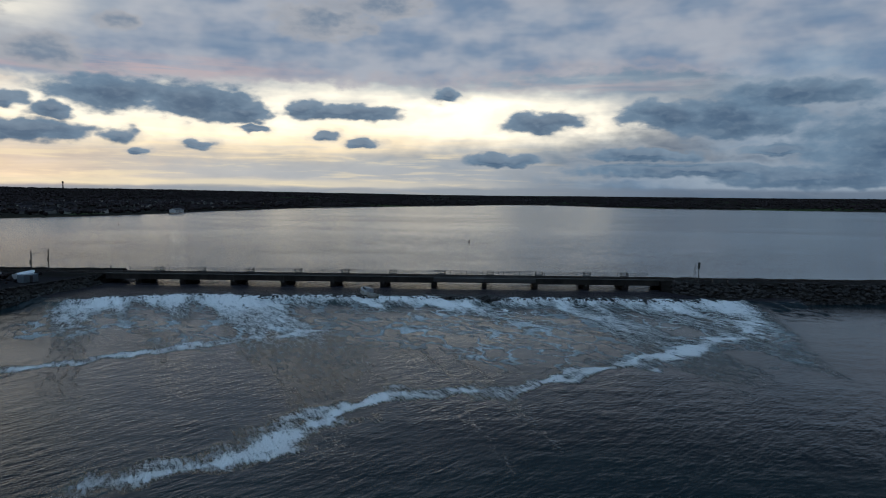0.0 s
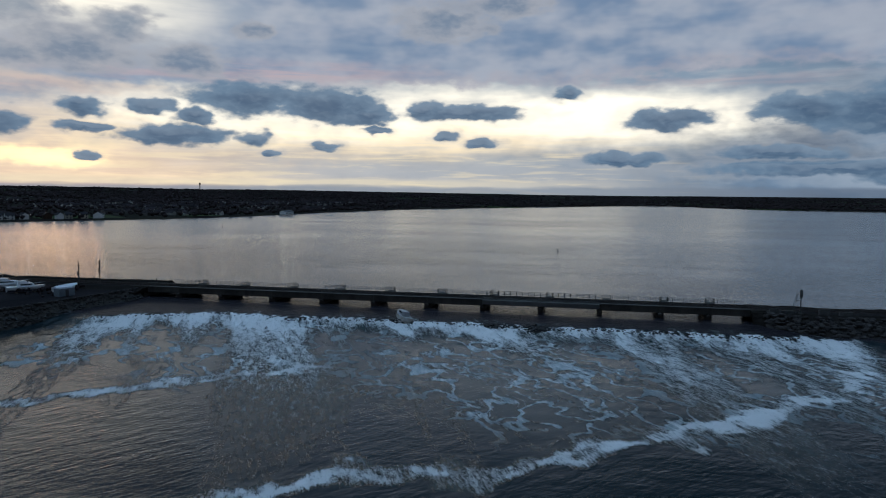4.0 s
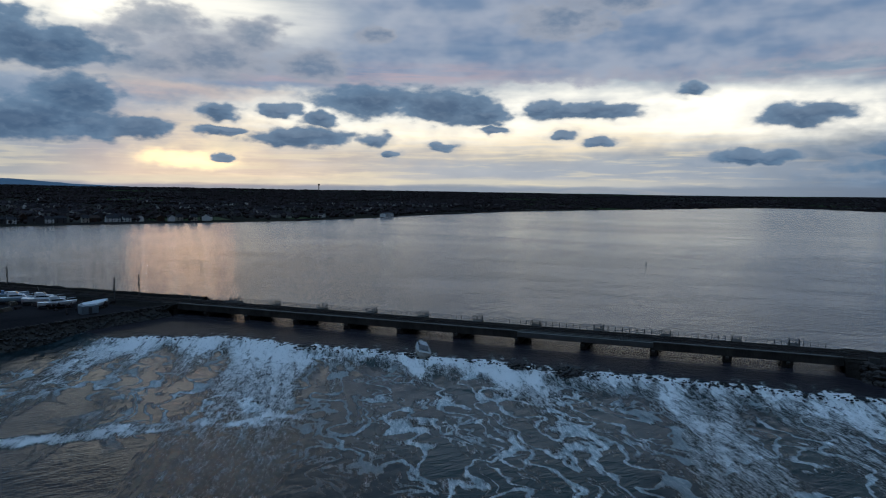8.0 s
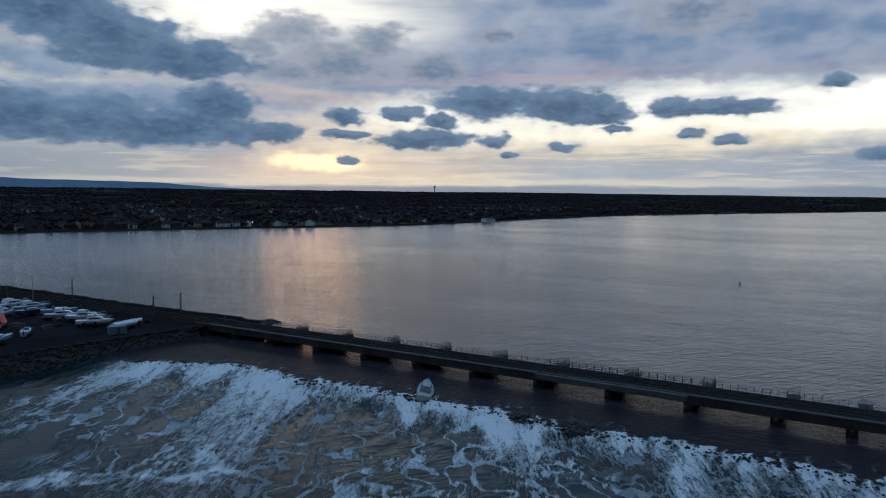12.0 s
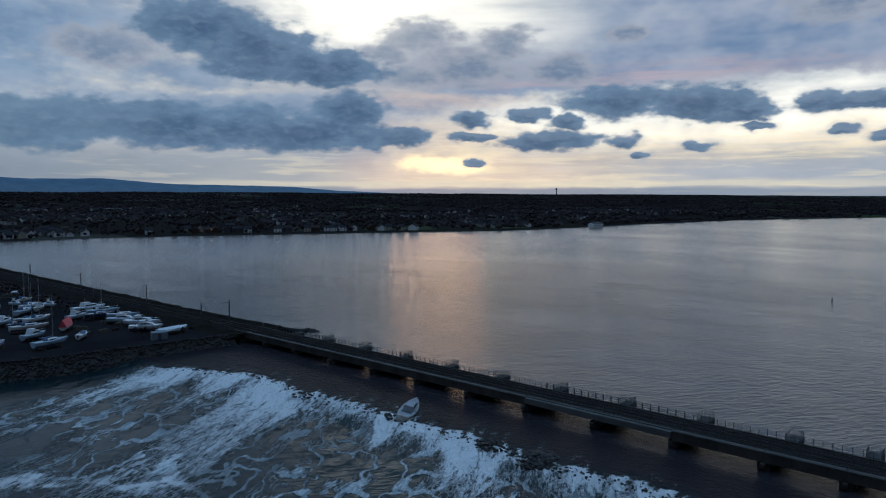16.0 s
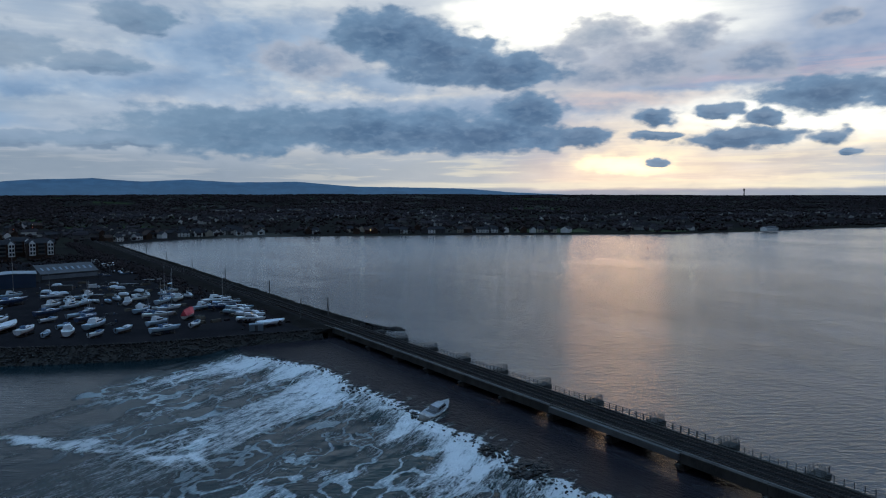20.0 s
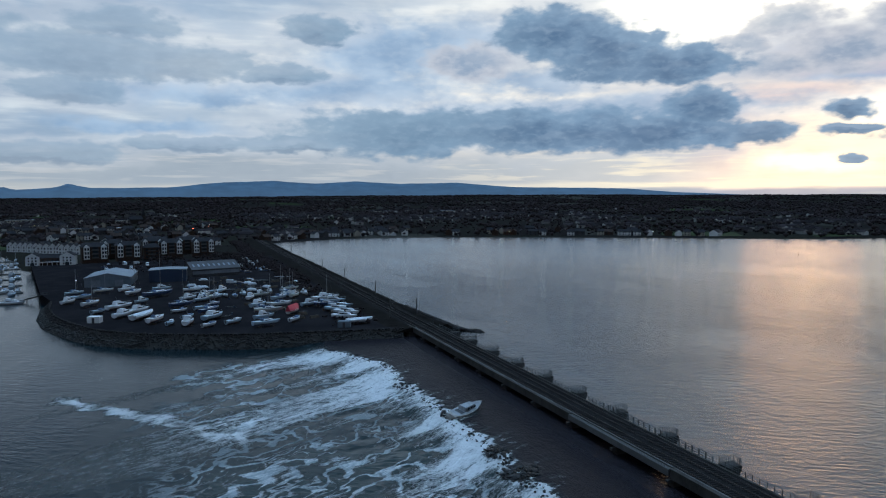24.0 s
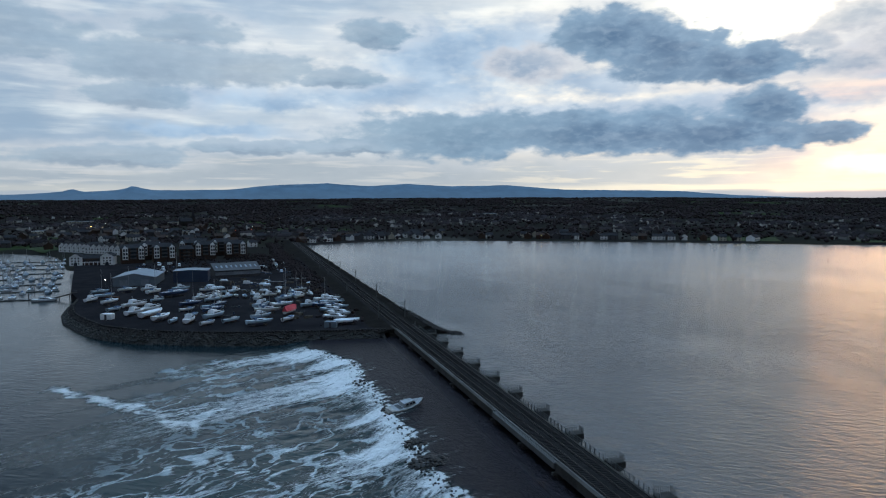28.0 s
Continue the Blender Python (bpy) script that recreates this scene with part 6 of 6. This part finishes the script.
def make_wreck():
    w = thing("wrecked_yacht", "white wrecked motor yacht listing on the weir rocks", "boat wreck", "", pose(-18.6, -15.8, -0.9, 13, -3, 118))
    L, B, H = 11.0, 3.5, 1.9
    part("hull", hull_shape(L, B, H, 0.25), WOOD_HULL, w)
    part("deck", Shape().loft([[(x, -B * k, H * 0.98 + dz), (x, B * k, H * 0.98 + dz), (x, B * k, H * 1.03 + dz), (x, -B * k, H * 1.03 + dz)] for x, k, dz in ((-5.3, 0.36, 0.2), (0, 0.46, 0), (2.6, 0.36, 0.1), (5.2, 0.05, 0.45))]), WRECK_CABIN, w)
    part("cabin", cabin_shape(-1.6, 2.6, 1.15, H, H + 1.1, 0.9), WRECK_CABIN, w)
    for sy in (-1, 1):
        for x in (-0.9, 0.2, 1.2):
            part("window", Shape().box(x, x + 0.7, sy * 1.02 - 0.05, sy * 1.02 + 0.05, H + 0.45, H + 0.85), GLASS, w)
    part("cockpit_well", Shape().box(-4.6, -1.8, -1.1, 1.1, H * 0.99, H * 1.09), GEL_DARK, w)
    part("rudder", Shape().box(-5.75, -5.45, -0.06, 0.06, 0.1, 1.5), WOOD_HULL, w)
    part("rubbing_strake", Shape().loft([[(x, -B * k - 0.06, H * 0.9 + dz), (x, -B * k + 0.04, H * 0.9 + dz), (x, -B * k + 0.04, H * 0.96 + dz), (x, -B * k - 0.06, H * 0.96 + dz)] for x, k, dz in ((-5.3, 0.37, 0.2), (0, 0.5, 0), (2.6, 0.40, 0.1), (5.2, 0.06, 0.45))]), TARP_BLUE, w)


make_wreck()


# ---- rocks ----
def make_rocks():
    rng = random.Random(8)
    # exposed piles on the weir
    for cx, cy, rx, ry, n, r in ((16.5, -18.8, 4.2, 4.4, 150, 0.46), (6.0, -19.0, 3.8, 3.0, 60, 0.36), (-19, -20, 3.0, 1.6, 14, 0.4), (-45, -22.5, 4.5, 2.0, 26, 0.36), (48, -18.0, 5.0, 1.8, 26, 0.34)):
        p = thing("rock_pile", "wet dark boulders breaking the weir's flow", "rocks", "rock piles on the weir", pose(cx, cy, -0.5, 0, 0, 0))
        for i in range(n):
            a, q = rng.uniform(0, 6.28), math.sqrt(rng.random())
            x, y = rx * q * math.cos(a), ry * q * math.sin(a)
            k = r * rng.uniform(0.5, 1.15)
            part("boulder", Shape().lump((x, y, 2.1 * r * (1 - q * q) + 0.15), k, rng, (1.4, 1.1, 0.6), 0.42), ROCK_WET, p)
    s = Shape()
    for i in range(1000):
        x = rng.uniform(-102, 76)
        yc = -20 - 13 * float(step(-62, -104, np.array(x)))
        y = yc + rng.gauss(1.0, 1.9) + 1.5 * noise.noise((x * 0.12, 0, 3))
        k = rng.uniform(0.10, 0.30)
        s.lump((x, y, POOL_Z - 0.17 + min(0, (y - yc) * 0.08)), k, rng, (1.2, 1.0, 0.7), 0.35)
    tagged(part("weir_rocks", s, ROCK_WET), "small wet stones along the weir crest", "rocks", kind="stuff")
    # armour round the yard and the banks
    s, wet = Shape(), Shape()
    for (x0, y0), (x1, y1), (u0, v0), (u1, v1) in zip(YARD_EDGE, YARD_EDGE[1:], YARD_TOP, YARD_TOP[1:]):
        n = int(math.hypot(x1 - x0, y1 - y0) * 17)
        for i in range(n):
            t, k = rng.random(), rng.random()
            x, y = (x0 + (x1 - x0) * t) * (1 - k) + (u0 + (u1 - u0) * t) * k, (y0 + (y1 - y0) * t) * (1 - k) + (v0 + (v1 - v0) * t) * k
            (s if k > 0.62 else wet).lump((x, y, -1.2 + 4.2 * k + rng.uniform(-0.1, 0.25)), rng.uniform(0.18, 0.44), rng, (1.1, 1.1, 0.75), 0.3)
    tagged(part("quay_foot", wet, ROCK_WET), "wet weed-dark stones at the quay's tide line", "rocks", kind="stuff")
    tagged(part("quay_armour", s, ROCK), "rough stone armour on the boatyard's edge", "rocks", kind="stuff")
    s = Shape()
    for i in range(900):
        x = 72 + 90 * rng.random() ** 1.4
        near = float(np.interp(x, [69, 76, 83, 100, 130, 600], [-3, -14, -22, -17, -12, -12]))
        top = float(np.interp(x, [69, 83, 110], [-1.5, -8, -3.5]))
        k = rng.random()
        s.lump((x, near + (top - near) * k, -1.6 + 5.0 * k), rng.uniform(0.4, 0.9), rng, (1.1, 1.1, 0.7), 0.3)
    for i in range(500):
        x = LEFT_END - 60 * rng.random() ** 1.5
        far = float(np.interp(x, [-336, -174, -118, -107, LEFT_END], [19.4, 20.3, 22.6, 25.0, 26.0]))
        k = rng.random() * 0.6
        s.lump((x, far + (11 - far) * k, -0.5 + 4.0 * k), rng.uniform(0.35, 0.8), rng, (1.1, 1.1, 0.7), 0.3)
    for i in range(70):
        k = rng.random()
        s.lump((LEFT_END + 4.2 * k, 20 + 3.0 * k + rng.uniform(0, 4.6) * (1 - 0.5 * k), 0.9 - 0.6 * k), rng.uniform(0.35, 0.8), rng, (1.2, 1.1, 0.8), 0.3)
    tagged(part("bank_armour", s, ROCK), "dark stone facing on the causeway slopes", "rocks", kind="stuff")
    # kerb of heavy stones along the yard's rim
    s = Shape()
    for x, y, a in along(YARD_TOP, 1.15):
        s.lump((x + rng.uniform(-0.2, 0.2), y + rng.uniform(-0.2, 0.2), 3.1), rng.uniform(0.4, 0.65), rng, (1.2, 1.0, 0.8), 0.25)
    tagged(part("rim_stones", s, ROCK), "pale rim stones edging the boatyard", "rocks", kind="stuff")


make_rocks()


def make_lights():
    def lamp(x, y, z, h, mat, words):
        l = thing("street_lamp", words, "street lamp", "lit street lamps", pose(x, y, z, 0, 0, 0))
        part("pole", Shape().tube((0, 0, 0), (0, 0, h), 0.12, 0.07, 6), STEEL, l)
        part("arm", Shape().tube((0, 0, h), (0.9, 0, h + 0.2), 0.05, n=5), STEEL, l)
        part("lantern", Shape().box(0.7, 1.15, -0.2, 0.2, h - 0.05, h + 0.2, 0.05), mat, l, "glowing lantern")
    lamp(-273, -125, 3, 4.2, LAMP_WHITE, "quayside lamp with a bright white light")
    for x, y, m, h in ((-1010, -250, LAMP_WHITE, 9), (-900, -235, LAMP_AMBER, 7), (-930, -255, LAMP_AMBER, 7), (-760, -150, LAMP_WHITE, 6), (-800, -60, LAMP_RED, 6), (-830, -40, LAMP_RED, 6),
                       (-880, -30, LAMP_WHITE, 7), (-860, -38, LAMP_WHITE, 7), (-705, 130, LAMP_WHITE, 5), (-640, 300, LAMP_AMBER, 5), (-560, 450, LAMP_WHITE, 5)):
        z = float(ground_height(np.array([x * 1.0]), np.array([y * 1.0]))[0])
        lamp(x, y, z, h, m, "lit street lamp among the houses")


make_lights()


def make_buoys():
    for x, y, h, mat in ((-304, 398, 0.9, ANTIFOUL_RED), (11, 213, 0.5, STEEL)):
        b = thing("channel_marker", "small dark channel marker floating in the lagoon", "buoy", "markers in the lagoon", pose(x, y, LAGOON_Z, 0, 0, 0))
        part("float", Shape().tube((0, 0, -0.3), (0, 0, 0.4), 0.6, 0.5, 10), mat, b)
        part("topmark", Shape().tube((0, 0, 0.4), (0, 0, 0.4 + h), 0.12, 0.08, 6).box(-0.25, 0.25, -0.25, 0.25, 0.3 + h, 0.8 + h), mat, b)


make_buoys()


# ---- yard clutter and shrubs ----
def make_clutter():
    rng = random.Random(31)
    protos = []
    t = thing("boat_trailer", "rusty galvanised boat trailer parked in the yard", "trailer", "trailers in the yard", pose(-176, -56, 3.0, 0, 0, 40))
    part("frame", Shape().box(-2.2, 2.2, -0.9, -0.78, 0.45, 0.58).box(-2.2, 2.2, 0.78, 0.9, 0.45, 0.58), STEEL, t)
    part("drawbar", Shape().tube((2.1, -0.8, 0.5), (3.6, 0, 0.5), 0.06, n=5).tube((2.1, 0.8, 0.5), (3.6, 0, 0.5), 0.06, n=5), STEEL, t)
    for sy in (-1, 1):
        part("wheel", Shape().tube((-0.5, sy * 0.95, 0.32), (-0.5, sy * 1.15, 0.32), 0.32, 0.32, 12), GEL_DARK, t)
    for sx in (-1.5, 0, 1.5):
        part("cross_member", Shape().box(sx - 0.06, sx + 0.06, -0.85, 0.85, 0.42, 0.54), STEEL, t)
    protos.append(t)
    c = thing("timber_stack", "stack of weathered timber baulks on the ground", "timber", "timber in the yard", pose(-139, -57, 3.0, 0, 0, 20))
    for r in range(3):
        for i in range(4 - r):
            part("baulk", Shape().box(-1.8, 1.8, -0.8 + 0.4 * i + 0.2 * r, -0.45 + 0.4 * i + 0.2 * r, 0.34 * r, 0.34 * r + 0.33, 0.03), PROP, c)
    protos.append(c)
    d = thing("oil_drum", "dented dark steel drum on the tarmac", "drum", "drums in the yard", pose(-141, -55, 3.0, 0, 0, 0))
    part("body", Shape().tube((0, 0, 0), (0, 0, 0.9), 0.3, 0.3, 12), BLUE_CLAD, d)
    part("lid", Shape().tube((0, 0, 0.9), (0, 0, 0.94), 0.28, 0.28, 12), STEEL, d)
    protos.append(d)
    v = thing("parked_van", "white parked van by the sheds", "van", "vehicles by the sheds", pose(-262, -50, 3.0, 0, 0, 80))
    part("body", Shape().loft([[(-2.5, y, 0.4), (2.5, y, 0.4), (2.5, y, 1.1), (1.5, y * 0.95, 1.35), (0.9, y * 0.9, 2.1), (-2.5, y * 0.92, 2.2)] for y in (-0.95, 0.95)]), GEL_WHITE, v)
    part("windscreen", Shape().loft([[(1.52, y, 1.36), (0.94, y * 0.95, 2.06), (0.98, y * 0.95, 2.1), (1.58, y, 1.4)] for y in (-0.8, 0.8)]), GLASS, v)
    for sx in (-1.6, 1.6):
        for sy in (-0.85, 0.85):
            part("wheel", Shape().tube((sx, sy - 0.12, 0.34), (sx, sy + 0.12, 0.34), 0.34, 0.34, 12), GEL_DARK, v)
    k = thing("parked_car", "dark parked car by the sheds", "car", "vehicles by the sheds", pose(-258, -46, 3.0, 0, 0, 85))
    part("body", Shape().loft([[(-2.1, y, 0.35), (2.1, y, 0.35), (2.1, y, 0.8), (1.1, y, 0.95), (-2.1, y, 0.95)] for y in (-0.85, 0.85)]), GEL_BLUE, k)
    part("cabin", Shape().loft([[(-1.8, y, 0.93), (1.0, y, 0.93), (0.4, y * 0.85, 1.45), (-1.3, y * 0.85, 1.45)] for y in (-0.8, 0.8)]), GLASS, k)
    for sx in (-1.3, 1.3):
        for sy in (-0.78, 0.78):
            part("wheel", Shape().tube((sx, sy - 0.1, 0.31), (sx, sy + 0.1, 0.31), 0.31, 0.31, 12), GEL_DARK, k)
    pal = thing("pallet_stack", "stack of grey wooden pallets on the tarmac", "pallets", "pallets in the yard", pose(-246, -40, 3.0, 0, 0, 15))
    for i in range(4):
        part("pallet", Shape().box(-0.6, 0.6, -0.5, 0.5, 0.15 * i, 0.15 * i + 0.12, 0.01), PROP, pal)
    tar = thing("tarpaulin_heap", "pale crumpled tarpaulin over stored gear", "tarpaulin", "covered gear in the yard", pose(-240, -34, 3.0, 0, 0, 30))
    part("sheet", Shape().loft([[(-2.2 * f, -1.3 * f, z), (2.2 * f, -1.2 * f, z), (2.1 * f, 1.3 * f, z), (-2.2 * f, 1.2 * f, z)] for f, z in ((1.0, 0.0), (0.93, 0.5), (0.75, 0.95), (0.3, 1.15))]), TARP_WHITE, tar)
    rack = thing("mast_rack", "long rack of stored aluminium masts", "mast rack", "mast racks in the yard", pose(-262, -36, 3.0, 0, 0, 75))
    for sx in (-4, 0, 4):
        part("trestle", Shape().box(sx - 0.08, sx + 0.08, -0.7, -0.58, 0, 1.1).box(sx - 0.08, sx + 0.08, 0.58, 0.7, 0, 1.1).box(sx - 0.08, sx + 0.08, -0.8, 0.8, 1.1, 1.2), PROP, rack)
    for i in range(5):
        part("mast", Shape().tube((-5.5 + 0.4 * i, -0.6 + 0.28 * i, 1.3), (5.8 - 0.3 * i, -0.6 + 0.28 * i, 1.3), 0.09, n=6), ALU, rack)
    for i in range(70):
        x, y = rng.uniform(-288, -222), rng.uniform(-74, -16)
        copy_thing(rng.choice((pal, tar, tar, pal, protos[1], protos[2], pal, protos[0], protos[1], rack)), pose(x, y, 3.0, 0, 0, rng.uniform(60, 120)))
    for i in range(46):
        x, y = rng.uniform(-262, -128), rng.uniform(-62, -18)
        copy_thing(rng.choice(protos), pose(x, y, 3.0, 0, 0, rng.uniform(0, 180)))
    for i in range(30):
        x, y = rng.uniform(-420, -306), rng.uniform(-40, -22) if i % 2 else rng.uniform(-125, -96)
        copy_thing(rng.choice((v, k, k)), pose(x, y, 3.0, 0, 0, rng.choice((0, 90)) + rng.uniform(-6, 6)))
    s = Shape()
    for i in range(3000):
        x = -118 - 520 * rng.random()
        y = rng.gauss(-15 - 6 * min(1, max(0, (-x - 300) / 150)), 3.5)
        if x > -250 and rng.random() < 0.75:
            continue
        s.lump((x, y, 3.0 + rng.uniform(0.1, 1.5)), rng.uniform(0.25, 0.8), rng, (1.2, 1.2, 1.0), 0.5)
    for i in range(900):
        x, y = rng.uniform(-470, -330), rng.uniform(-60, -24) if i % 3 else rng.uniform(-120, -60)
        s.lump((x, y, 3.0 + rng.uniform(0.3, 2.6)), rng.uniform(0.3, 0.8), rng, (1.2, 1.2, 1.1), 0.5)
    tagged(part("scrub", s, LEAVES), "dark scrub and brambles along the railway bank", "scrub", kind="stuff")


make_clutter()
